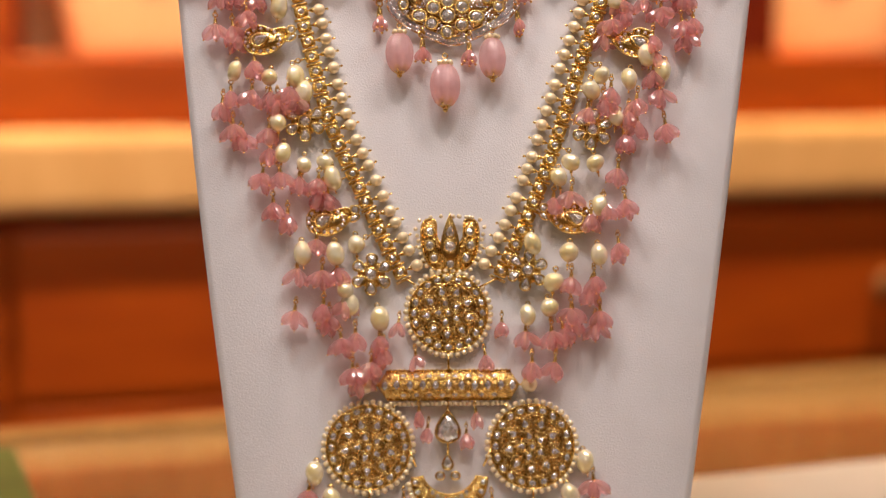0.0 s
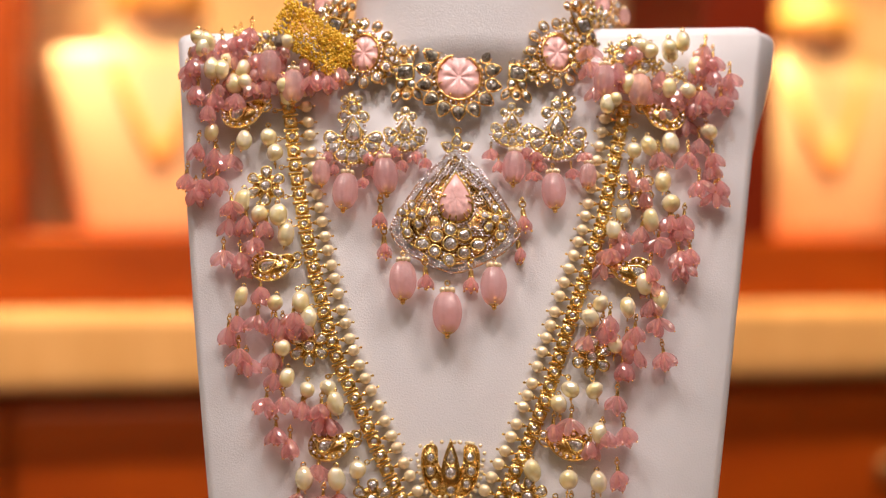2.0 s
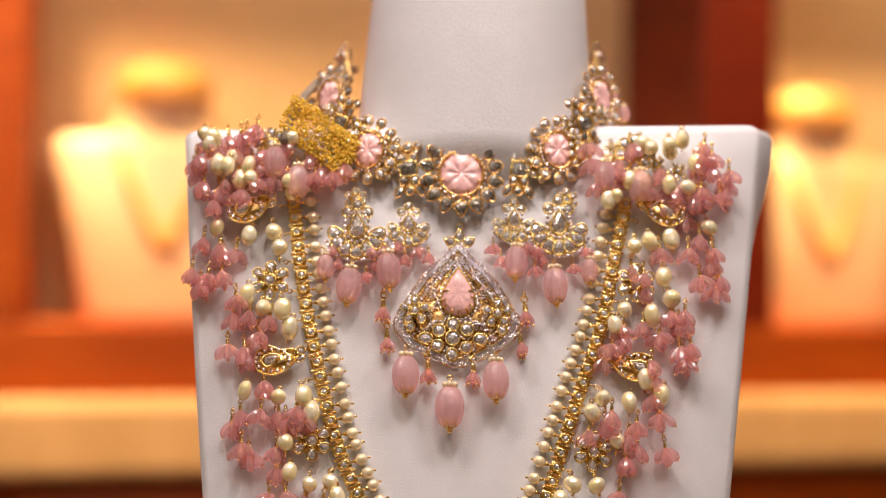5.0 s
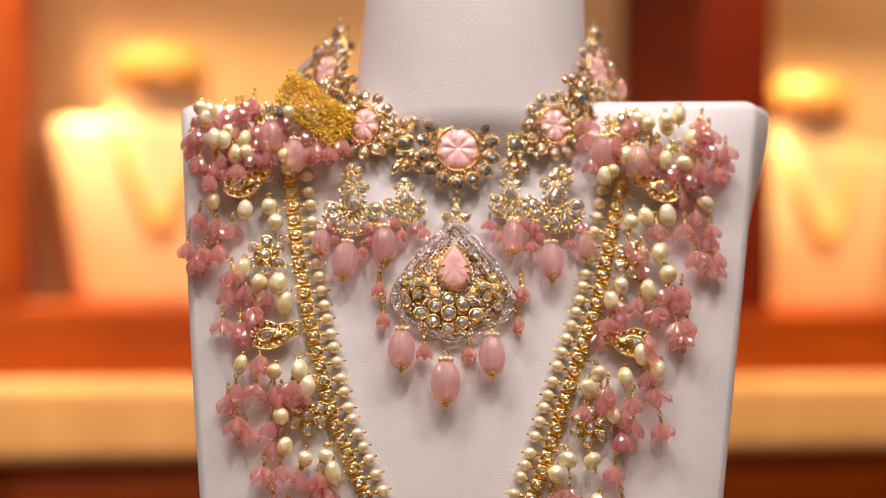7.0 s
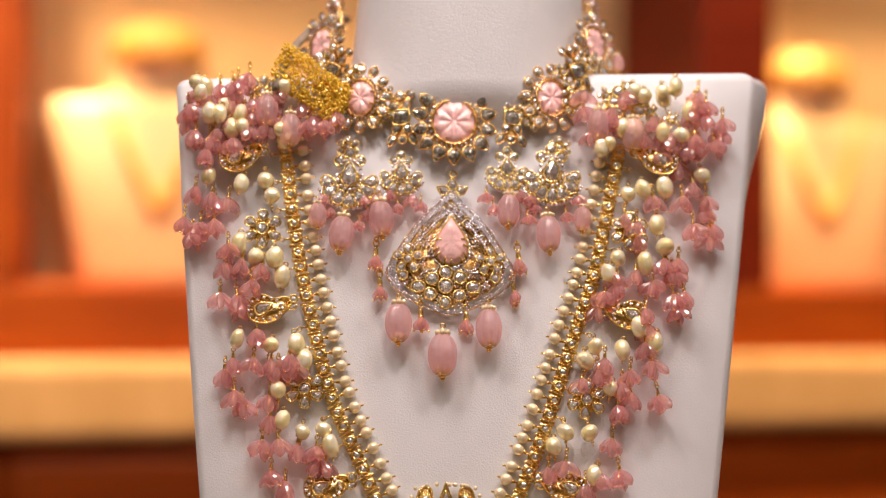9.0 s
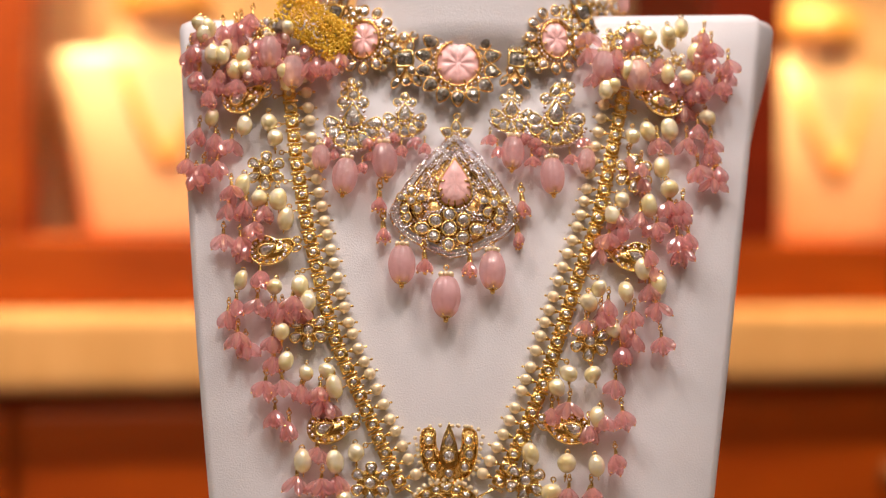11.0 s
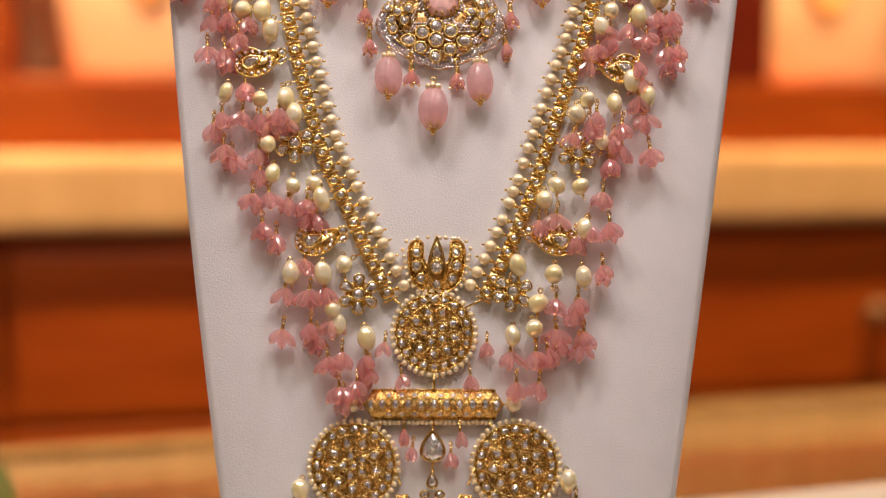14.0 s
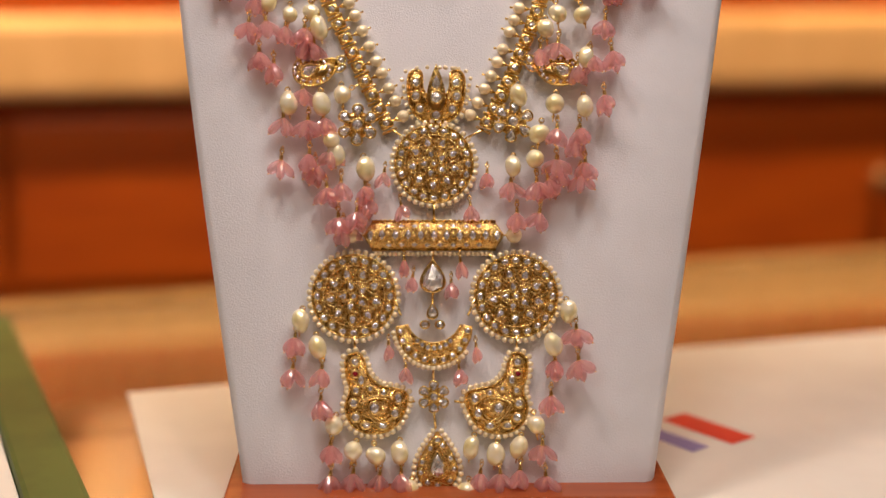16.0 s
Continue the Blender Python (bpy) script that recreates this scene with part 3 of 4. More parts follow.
def carved_drop(parent, u, v, w=7.0, s=1.0, tilt=0.0):
    """A carved pink bead with a petal cap below and a ring of seed pearls above."""
    m = Matrix.Translation((u * MM, -w * MM, v * MM)) @ pose(0, 0, 0, 0, tilt, rng.uniform(0, 40)) @ Matrix.Scale(s, 4)
    bead = part("carved_bead", CARVED_ME, parent, m, "large melon-carved pink quartz bead")
    part("petal_cap", CAP_ME, bead, Matrix.Translation((0, 0, -9.6 * MM)) @ Matrix.Scale(1.4, 4), "gold petal cap")
    part("loop", kept("loop", lambda: mesh_of("loop", torus(1.1 * MM, 0.32 * MM, 12, 6, None, pose(0, 0, 0, 90)), GOLD)), bead, Matrix.Translation((0, 0, 13.2 * MM)))
    for k in range(6):
        a = math.radians(60 * k + 20)
        part("pearl", SEED_PEARL[1.35], bead, Matrix.Translation((2.6 * MM * math.cos(a), 2.6 * MM * math.sin(a), 10.0 * MM)))


def flower(parent, m, n=6, size=1.0, core=4.0, petal=(3.4, 4.4), mat=None):
    """A gold flower of stones: a round middle and petals."""
    back = part("flower", kept(("flower", n, petal), lambda: mesh_of("flower", plate_bm([((petal[1] + core) * 0.50 * MM * math.cos(a) * (1 + 0.18 * math.cos(n * a)), (petal[1] + core) * 0.50 * MM * math.sin(a) * (1 + 0.18 * math.cos(n * a))) for a in (2 * math.pi * j / 48 for j in range(48))], 0.9 * MM), GOLD_WORK)), parent, m @ Matrix.Scale(size, 4), "gold flower set with uncut diamonds")
    setting(back, on(0, 0, 1.6), "round", core, core, mat, 0.34)
    for k in range(n):
        a = 2 * math.pi * k / n + math.pi / 2
        d = (core + petal[1]) / 2 + 0.5
        setting(back, on(d * math.cos(a), d * math.sin(a), 1.2, math.degrees(a) + 90), "drop" if petal[0] < petal[1] else "round", petal[0] * 1.1, petal[1] * 1.05, mat, 0.34)
    return back


def bird(parent, m, flip=1):
    """A plump gold bird brooch with a drop stone in a pave border and a small tail."""
    pts = smooth_outline([(-2, 6.4), (3, 4.6), (8, 5.4), (11, 3.2), (8.5, -1.2), (4, -5.2), (-2, -6.6), (-7.5, -4.4), (-9, 0.5), (-7, 4.6)])
    back = part("bird_motif", kept("bird", lambda: mesh_of("bird_motif", tube_bm(pts, 0.5 * MM, True, 6, slab_bm(pts, 1.6 * MM), 1.6 * MM), GOLD)), parent, m @ Matrix.Diagonal((flip, 1, 1, 1)), "gold bird motif set with diamonds")
    setting(back, on(-1.4, 0.2, 2.6, -62), "drop", 5.6, 8.0, None, 0.7)
    for k in range(15):
        a = math.radians(24 * k)
        part("pave_stone", kept("pave3", lambda: sphere_mesh("pave_stone", 1.0, PAVE, seg=8)), back, on(7.6 * math.cos(a) - 0.7, 5.0 * math.sin(a), 1.7))
    setting(back, on(11.5, 1.0, 1.2, -60), "leaf", 2.6, 5.0, None, 0.35)
    setting(back, on(11.8, 4.6, 1.6), "round", 3.4, 3.4)


# ---- the long necklace ----
haram = thing("long_necklace", BOARD, "long gold temple necklace with uncut diamonds, pearls and pink bead tassels", "necklace")


def link_mesh():
    bm = box(-2.7 * MM, -2.3 * MM, 0, 2.7 * MM, 2.3 * MM, 2.4 * MM, 1.0 * MM)
    for y in (-3.0, 3.0):
        for d in (0, 0.6):
            box(-3.1 * MM, (y + math.copysign(d, y) - 0.22) * MM, 0.4 * MM, 3.1 * MM, (y + math.copysign(d, y) + 0.22) * MM, (2.0 - d) * MM, 0.15 * MM, bm)
    return mesh_of("chain_link", bm, GOLD)


LINK = link_mesh()


def pin_mesh():
    """A short collared pin that carries one round pearl."""
    bm = bmesh.new()
    bmesh.ops.create_cone(bm, cap_ends=True, segments=6, radius1=0.35 * MM, radius2=0.35 * MM, depth=7.6 * MM, matrix=pose(3.8 * MM, 0, 0, 0, 90))
    bmesh.ops.create_cone(bm, cap_ends=True, segments=10, radius1=1.15 * MM, radius2=0.5 * MM, depth=1.4 * MM, matrix=pose(1.4 * MM, 0, 0, 0, -90))
    bmesh.ops.create_icosphere(bm, subdivisions=1, radius=0.6 * MM, matrix=Matrix.Translation((7.6 * MM, 0, 0)))
    return mesh_of("pearl_pin", bm, GOLD)


PIN = pin_mesh()
SIDES = {
    -1: [(-77.5, 121.0), (-74.8, 108.5), (-71.0, 80.0), (-66.5, 55.0), (-60.8, 30.5), (-51.7, -2.4), (-39.2, -30.1), (-28.9, -52.5), (-20.8, -68.5)],
    1: [(80.5, 116.0), (78.0, 104.0), (72.0, 76.0), (66.5, 52.0), (59.0, 30.5), (51.5, 8.0), (42.3, -19.6), (30.9, -47.3), (20.0, -68.0)],
}
for side, knots in SIDES.items():
    dense = []
    for i in range(len(knots) - 1):
        p = [Vector(knots[max(0, min(len(knots) - 1, i + d))]) for d in (-1, 0, 1, 2)]
        for k in range(20):
            t = k / 20
            dense.append(0.5 * (2 * p[1] + (p[2] - p[0]) * t + (2 * p[0] - 5 * p[1] + 4 * p[2] - p[3]) * t * t + (3 * p[1] - p[0] - 3 * p[2] + p[3]) * t ** 3))
    dense.append(Vector(knots[-1]))
    total = sum((b - a).length for a, b in zip(dense, dense[1:]))
    count = 29
    gone, want, k = 0.0, total / count / 2, 0
    for a, b in zip(dense, dense[1:]):
        d = (b - a).length
        while k < count and gone + d >= want:
            p, way = a + (b - a) * ((want - gone) / d), (b - a).normalized()
            spin = math.degrees(math.atan2(way.y, way.x)) + 90 + rng.uniform(-3, 3)
            link = part("chain_link", LINK, haram, at(p.x, p.y, 1.2, spin) @ Matrix.Diagonal((1.14, 1.08, 1, 1)))
            setting(link, on(0, 0, 2.5), "round", 3.0, 3.0, None, 0.42)
            inner = 0 if side < 0 else 180
            pin = part("pearl_pin", PIN, link, Matrix.Translation((-side * 2.6 * MM, 0, 1.2 * MM)) @ pose(0, 0, 0, 0, 0, inner + side * rng.uniform(-2, 12)))
            part("pearl", ROUND_PEARL, link, pin.matrix_basis @ Matrix.Translation((4.4 * MM, 0, 0)) @ pose(0, 0, 0, rng.uniform(0, 360)))
            if k % 2:
                part("pearl_hook", kept("outer", lambda: mesh_of("pearl_hook", torus(0.9 * MM, 0.3 * MM, 10, 5, box(-2.2 * MM, -0.3 * MM, -0.3 * MM, 0, 0.3 * MM, 0.3 * MM), Matrix.Translation((-3.0 * MM, 0, 0))), GOLD)), link, Matrix.Translation((side * 2.6 * MM, 0, 1.2 * MM)) @ pose(0, 0, 0, 0, 0, 0 if side < 0 else 180))
            k += 1
            want += total / count
        gone += d


def disc(u, v, r):
    """An openwork disc: a rim of stones, two flower rings inside, seed pearls outside."""
    pts = outline("round", 2 * r, 2 * r, 48)[::-1]
    bm = plate_bm([(x * 0.98, y * 0.98) for x, y in pts], 0.7 * MM)
    for f, z in ((1.0, 1.4), (0.74, 1.6)):
        tube_bm([(x * f, y * f) for x, y in pts], 0.5 * MM, True, 6, bm, z * MM)
    for n, f0, f1 in ((8, 0.40, 0.70), (6, 0.14, 0.38)):
        for k in range(n):
            a = 2 * math.pi * (k + 0.5) / n
            tube_bm([(r * MM * f0 * math.cos(a), r * MM * f0 * math.sin(a), 1.4 * MM), (r * MM * f1 * math.cos(a + 0.12), r * MM * f1 * math.sin(a + 0.12), 1.4 * MM)], 0.3 * MM, False, 5, bm)
    d = part("pendant_disc", mesh_of("pendant_disc", bm, GOLD_WORK), haram, at(u, v, 1.5), "round openwork gold pendant set with uncut diamonds")
    for k in range(20):
        a = 2 * math.pi * k / 20
        setting(d, on(r * 0.875 * math.cos(a), r * 0.875 * math.sin(a), 1.3, math.degrees(a) + rng.uniform(-25, 25)), "round", r * 0.165, r * 0.20, None, 0.33)
    for n, f, sz in ((9, 0.575, 0.20), (5, 0.27, 0.17)):
        for k in range(n):
            a = 2 * math.pi * (k + 0.25) / n + 0.3
            m = on(r * f * math.cos(a), r * f * math.sin(a), 1.7 + rng.uniform(0, 0.5), math.degrees(a) - 90)
            setting(d, m, "drop", r * sz, r * (sz + 0.04), None, 0.36)
            part("wire_petal", kept(("petal", r, n), lambda: mesh_of("wire_petal", tube_bm(outline("drop", r * sz * 1.9, r * sz * 2.0), 0.36 * MM), GOLD)), d, m)
    setting(d, on(0, 0, 2.2), "round", r * 0.14, r * 0.14, None, 0.4)
    pearls_round(d, pts, 40 if r > 17 else 38, 1.35, 1.4)
    return d


disc(-1.6, -83.0, 17.0)
disc(-36.4, -140.6, 18.0)
disc(34.1, -140.7, 18.0)

# crown over the upper disc
knots = [(-11.5, 9.5), (-12.5, 2), (-10.5, -7), (-5, -12), (5, -12), (10.5, -7), (12.5, 2), (11.5, 9.5), (6.5, 10), (5.5, 2), (0, -3), (-5.5, 2), (-6.5, 10)]
pts = smooth_outline(knots, 60)
crown = part("crown_motif", mesh_of("crown_motif", tube_bm(pts, 0.5 * MM, True, 6, slab_bm(pts, 1.0 * MM), 1.0 * MM), GOLD_WORK), haram, at(-0.6, -52.8, 2.0), "gold crown motif set with uncut diamonds")
for x, y, w in ((-8.7, 5.2, 3.6), (-8.9, -0.8, 3.8), (-7.0, -6.4, 3.6), (0, -8.9, 4.0), (7.0, -6.4, 3.6), (8.9, -0.8, 3.8), (8.7, 5.2, 3.6)):
    setting(crown, on(x, y, 1.6), "round", w, w * 1.1)
flame = part("flame", mesh_of("flame", plate_bm(outline("drop", 9.0, 22, 24), 1.6 * MM), GOLD), crown, on(0, 2.6, 0.8), "pointed gold flame")
setting(crown, on(0, 5.2, 2.8), "drop", 4.8, 6.6)
setting(crown, on(0, -1.4, 3.4), "round", 5.2, 5.2)
pearls_round(crown, smooth_outline(knots[:8], 60), 27, 0.95, -1.4, 0.0, 0.86)
for x in (-4.5, -1.5, 1.5, 4.5):
    part("pearl", SEED_PEARL[0.95], crown, on(x * 1.5 + math.copysign(1.6, x), 12.2 - abs(x) * 0.15, 0.8))

# bar
def bar_bm():
    bm = bmesh.new()
    rows = []
    for x, s in ((-30.5, 0.12), (-27, 0.95), (-24, 1.0), (24, 1.0), (27, 0.95), (30.5, 0.12)):
        rows.append([bm.verts.new((x * MM, 6.2 * s * MM * math.cos(t), 4.2 * s * MM * math.sin(t))) for t in (math.pi * j / 10 for j in range(11))])
    for lo, hi in zip(rows, rows[1:]):
        for j in range(10):
            bm.faces.new((lo[j], lo[j + 1], hi[j + 1], hi[j]))
        bm.faces.new((lo[10], lo[0], hi[0], hi[10]))
    bm.faces.new(rows[0])
    bm.faces.new(rows[-1][::-1])
    for k in range(9):
        for d in (-1, 1):
            path = []
            for j in range(9):
                t = math.pi * (0.08 + 0.84 * j / 8)
                path.append(((-22.5 + 5.6 * k + d * (j - 4) * 1.4) * MM, 6.4 * MM * math.cos(t), 4.45 * MM * math.sin(t)))
            tube_bm([p for p in path if abs(p[0]) < 26.5 * MM], 0.38 * MM, False, 5, bm)
    for y, z in ((6.2, 0.8), (-6.2, 0.8)):
        tube_bm([(-27 * MM, y * MM, z * MM), (0, y * MM, z * MM), (27 * MM, y * MM, z * MM)], 0.55 * MM, False, 6, bm)
    return bm


bar = part("pendant_bar", mesh_of("pendant_bar", bar_bm(), GOLD_WORK), haram, at(-1.7, -114.2, 1.5), "tubular gold lattice bar set with uncut diamonds")
for k in range(9):
    setting(bar, on(-22.4 + 5.6 * k, 0.1, 4.1), "leaf", 3.2, 4.6, None, 0.3)
for k in range(8):
    for y, rx in ((3.9, -40), (-3.9, 40)):
        setting(bar, on(-19.6 + 5.6 * k, y, 3.0) @ pose(0, 0, 0, rx), "round", 2.9, 2.9, None, 0.3)
for x in (-27.4, 27.4):
    setting(bar, on(x, 0, 3.2), "leaf", 3.6, 5.0)
for k in range(26):
    part("pearl", SEED_PEARL[1.15], bar, on(-25 + 2 * k, -7.9, 1.0))
    part("gold_grain", kept("grain", lambda: sphere_mesh("gold_grain", 0.5, GOLD, seg=8)), bar, on(-25 + 2 * k, 6.7, 1.2))
for x in (-35.8, 34.8):
    part("pearl", ROUND_PEARL, bar, on(x + 0.0, 0.2, 2.0, 0, 1.45), "round cream pearl")
    part("joint_wire", kept("bar_joint", lambda: mesh_of("joint_wire", tube_bm([(-3.6 * MM, 0, 0), (3.6 * MM, 0, 0)], 0.4 * MM, False), GOLD)), bar, on(x * 0.94, 0.1, 2.0))

# diamond drop, crescent, star, lower drop along the middle
middle = part("diamond_drop", mesh_of("diamond_drop", plate_bm(outline("drop", 12.6, 15.2, 24), 1.2 * MM), GOLD), haram, at(-2.2, -131.6, 2.0), "large uncut diamond drop in a gold rim")
setting(middle, on(0, -0.2, 1.5), "drop", 10.8, 13.2, None, 0.5, None, 2.2)
small = part("small_drop", mesh_of("small_drop", plate_bm(outline("drop", 5.6, 7.4, 20), 1.0 * MM), GOLD), haram, at(-2.4, -147.0, 2.0))
setting(small, on(0, 0, 1.2), "drop", 4.6, 6.2)
for x in (-3.3, 3.3):
    setting(small, on(x, -5.9, 1.0), "round", 3.6, 3.2)
for a, b in ((-2.2, -139), (-2.3, -143.5)), ((-1.7, -100.5), (-1.7, -108)), ((-2, -121), (-2.2, -124.5)), ((-2, -169), (-2, -177)), ((-1.8, -190), (-1, -198)), ((-10, -186), (-15, -187)), ((7, -186), (13, -187)), ((-36, -158), (-36, -164)), ((34.3, -158), (34.3, -164)), ((-20, -68), (-14, -72)), ((20, -68), (12, -72)), ((-24, -122), (-27, -125)), ((22, -122), (25, -125)), ((-19, -141), (-16, -149)), ((16.5, -141), (13, -149)):
    part("joint_wire", mesh_of("joint_wire", tube_bm([(a[0] * MM, a[1] * MM), (b[0] * MM, b[1] * MM)], 0.55 * MM, False, 6), GOLD), haram, at(0, 0, 3.0))
cres_pts = []
for k in range(25):
    a = math.radians(178 + 184 * k / 24)
    cres_pts.append((16.2 * MM * math.cos(a), 16.2 * MM * math.sin(a)))
for k in range(25):
    a = math.radians(340 - 140 * k / 24)
    cres_pts.append((12.5 * MM * math.cos(a), (12.5 * math.sin(a) + 5.5) * MM))
bm = bmesh.new()
lo = [bm.verts.new((x, y, 0)) for x, y in cres_pts]
hi = [bm.verts.new((x, y, 1.3 * MM)) for x, y in cres_pts]
for j in range(24):
    k = 49 - j
    bm.faces.new((hi[j], hi[j + 1], hi[k - 1], hi[k]))
    bm.faces.new((lo[j], lo[j + 1], lo[k - 1], lo[k]))
for j in range(50):
    bm.faces.new((lo[j], lo[(j + 1) % 50], hi[(j + 1) % 50], hi[j]))
tube_bm(cres_pts[:25], 0.6 * MM, False, 6, bm, 1.2 * MM)
tube_bm(cres_pts[25:], 0.6 * MM, False, 6, bm, 1.2 * MM)
tube_bm([(x * 0.83, y * 0.83 + 0.0004) for x, y in cres_pts[3:22]], 0.5 * MM, False, 6, bm, 1.4 * MM)
crescent = part("crescent", mesh_of("crescent", bm, GOLD_WORK), haram, at(-1.7, -154.0, 1.8), "gold crescent set with uncut diamonds")
for k in range(11):
    a = math.radians(186 + 168 * k / 10)
    setting(crescent, on(14.6 * math.cos(a), 14.6 * math.sin(a), 1.6, math.degrees(a) + 90), "round", 2.5, 2.8, None, 0.3)
for k in range(7):
    a = math.radians(222 + 96 * k / 6)
    setting(crescent, on(9.6 * math.cos(a), 9.6 * math.sin(a) + 0.6, 1.8), "round", 2.4, 2.4, None, 0.3)
pearls_round(crescent, cres_pts, 19, 1.35, -1.5, 0.02, 0.455)
star = flower(haram, at(-1.8, -184.1, 1.8), 6, 0.98, 3.8, (3.8, 4.4))
tear_pts = outline("drop", 19.5, 25.5, 40)
tear = part("pear_pendant", mesh_of("pear_pendant", tube_bm([(x * 0.62, y * 0.62 - 0.0006) for x, y in tear_pts], 0.5 * MM, True, 6, plate_bm(tear_pts, 1.2 * MM), 1.6 * MM), GOLD_WORK), haram, at(-0.3, -211.4, 2.0), "pear-shaped gold pendant rimmed with pearls")
setting(tear, on(0, -1.6, 2.0), "drop", 7.0, 11.0, None, 0.45, None, 2.0)
for k in range(11):
    x, y = tear_pts[(2 + k * 36 // 10) % 40]
    setting(tear, on(x * 810, y * 790 - 0.8, 1.5), "round", 2.5, 2.5, None, 0.3)
pearls_round(tear, tear_pts, 27, 1.35, 1.3)


def peacock(u, v, flip):
    """A gold peacock: neck and head above, a full round body, pearls along its back."""
    knots = [(-8, 17), (-13.5, 15), (-13.5, 7), (-12, 1), (-14, -7), (-10.5, -15), (-2, -18), (7, -15.5), (12, -8), (13, -1), (8, 1.5), (1, 3), (-4, 8), (-5.5, 13)]
    pts = smooth_outline(knots, 64)
    body = part("peacock", kept("peacock", lambda: mesh_of("peacock", tube_bm(pts, 0.5 * MM, True, 6, slab_bm(pts, 1.4 * MM), 1.4 * MM), GOLD_WORK)), haram, at(u, v, 1.8) @ Matrix.Diagonal((flip, 1, 1, 1)), "gold peacock motif with diamonds and pearl rim")
    for x, y, w, h in ((-9.6, 13.2, 3.2, 3.2), (-7.0, 5.4, 2.8, 4.0), (-9.2, 0.8, 2.8, 2.8), (-10.2, -4.6, 3.4, 3.2), (-9.4, -10.8, 3.6, 3.4), (9.0, -2.6, 3.0, 4.0), (7.6, -9.0, 3.2, 3.6), (-5, -14.2, 3.6, 2.6), (2.5, -14.4, 3.6, 2.8), (2.6, -0.2, 2.4, 2.4), (-3.0, 1.6, 2.2, 2.2)):
        setting(body, on(x, y, 2.1), "round", w * 1.15, h * 1.15, None, 0.5)
    setting(body, on(-1.2, -6.8, 2.4), "round", 4.8, 5.2, None, 0.6)
    part("wing_wire", kept("wing", lambda: mesh_of("wing_wire", tube_bm(outline("drop", 10.5, 12.5, 20), 0.5 * MM, True, 6, tube_bm(outline("drop", 13.5, 15.5, 20), 0.45 * MM)), GOLD)), body, on(-0.6, -6.4, 2.0, 70))
    part("eye_rim", kept("eye_rim", lambda: mesh_of("eye_rim", lathe([(2.2 * MM, 0), (2.0 * MM, 1.2 * MM), (1.2 * MM, 1.3 * MM)], 16), GOLD)), body, on(-9.6, 8.0, 1.4))
    part("eye_stone", kept("eye", lambda: sphere_mesh("eye_stone", 1.15, RUBY, seg=12)), body, on(-9.6, 8.0, 2.7), "dark red ruby eye")
    pearls_round(body, pts, 40, 1.35, 1.3)


peacock(-26.2, -182.0, 1)
peacock(25.0, -182.2, -1)

# baroque pearls and bead bunches below and beside the pendants
LOW_PEARLS = [(-59.1, -150.8), (-51.8, -162.0), (56.5, -146.9), (49.5, -161.1), (-44.7, -196.6), (42.0, -195.8), (-36.4, -207.6), (-27.2, -208.9), (-16.4, -207.7), (14.6, -205.4), (25.1, -208.4), (34.9, -205.5), (-11.8, -224.2), (12.1, -224.4)]
for u, v in LOW_PEARLS:
    pearl_drop(haram, u, v, 4.0, 1.12)
LOW_BUNCHES = [(-61.7, -162.5), (-62.7, -175.9), (-50.1, -175.9), (-50.5, -189.3), (60.1, -159.2), (60.8, -172.6), (50.7, -172.6), (48.9, -188.0), (-46.4, -208.8), (45.2, -209.2), (-46.4, -221.6), (-36.7, -221.0), (-25.2, -221.7), (-16.0, -221.1), (18.2, -221.2), (26.8, -221.3), (35.3, -219.6), (46.4, -222.6)]
for u, v in LOW_BUNCHES:
    cluster(haram, u, v, 4.5)
for u, v in ((-14.7, -128.4), (-11.0, -135.8), (9.8, -129.2), (5.7, -138.2), (-21.3, -165.0), (16.4, -165.9), (-14.0, -174.8), (9.0, -175.6), (-23.2, -90.4), (21.5, -90.4), (-15.9, -104.6), (14.1, -104.7)):
    cluster(haram, u, v, 3.5, rng.choice((2, 3)), None, 0.82, 22)

# strands along both outer sides of the chain
LEFT_PEARLS = [(-93.8, 23.4), (-79.2, 19.7), (-67.9, 21.3), (-63.8, 13.6), (-75.3, 0.5), (-73.0, -12.6), (-64.2, -18.1), (-55.0, -17.1), (-51.2, -23.9), (-64.5, -56.4), (-50.2, -56.6), (-41.4, -53.6), (-45.8, -73.6), (-31.4, -85.1), (-44.0, -78.5), (-94.6, 95.1), (-109.9, 99.0), (-80.9, 88.6), (-94.8, 67.2), (-87.6, 60.1), (-78.6, 60.8), (-74.5, 52.0), (-102.7, 131.9), (-95.9, 127.9), (-110.4, 127.7), (-84.0, 97.0), (-99.6, 120.9)]
RIGHT_PEARLS = [(66.6, 21.0), (61.7, 14.5), (78.8, 19.5), (93.6, 23.0), (73.1, 1.5), (51.9, -17.5), (47.3, -24.6), (63.2, -17.7), (64.7, -36.4), (35.3, -52.8), (50.7, -57.7), (63.9, -57.7), (44.4, -69.6), (41.8, -81.5), (32.9, -83.9), (117.9, 101.4), (90.5, 94.8), (82.7, 92.0), (100.5, 96.3), (95.9, 78.2), (99.5, 66.8), (77.9, 61.2), (90.1, 60.0), (73.0, 55.0), (112.5, 132.2), (100.7, 139.0), (108.0, 119.6), (86.0, 30.0), (106.4, 144.1)]
for u, v in LEFT_PEARLS + RIGHT_PEARLS:
    pearl_drop(haram, u, v, 5.0 + (3.5 if v > 110 else 0), rng.uniform(0.95, 1.2))
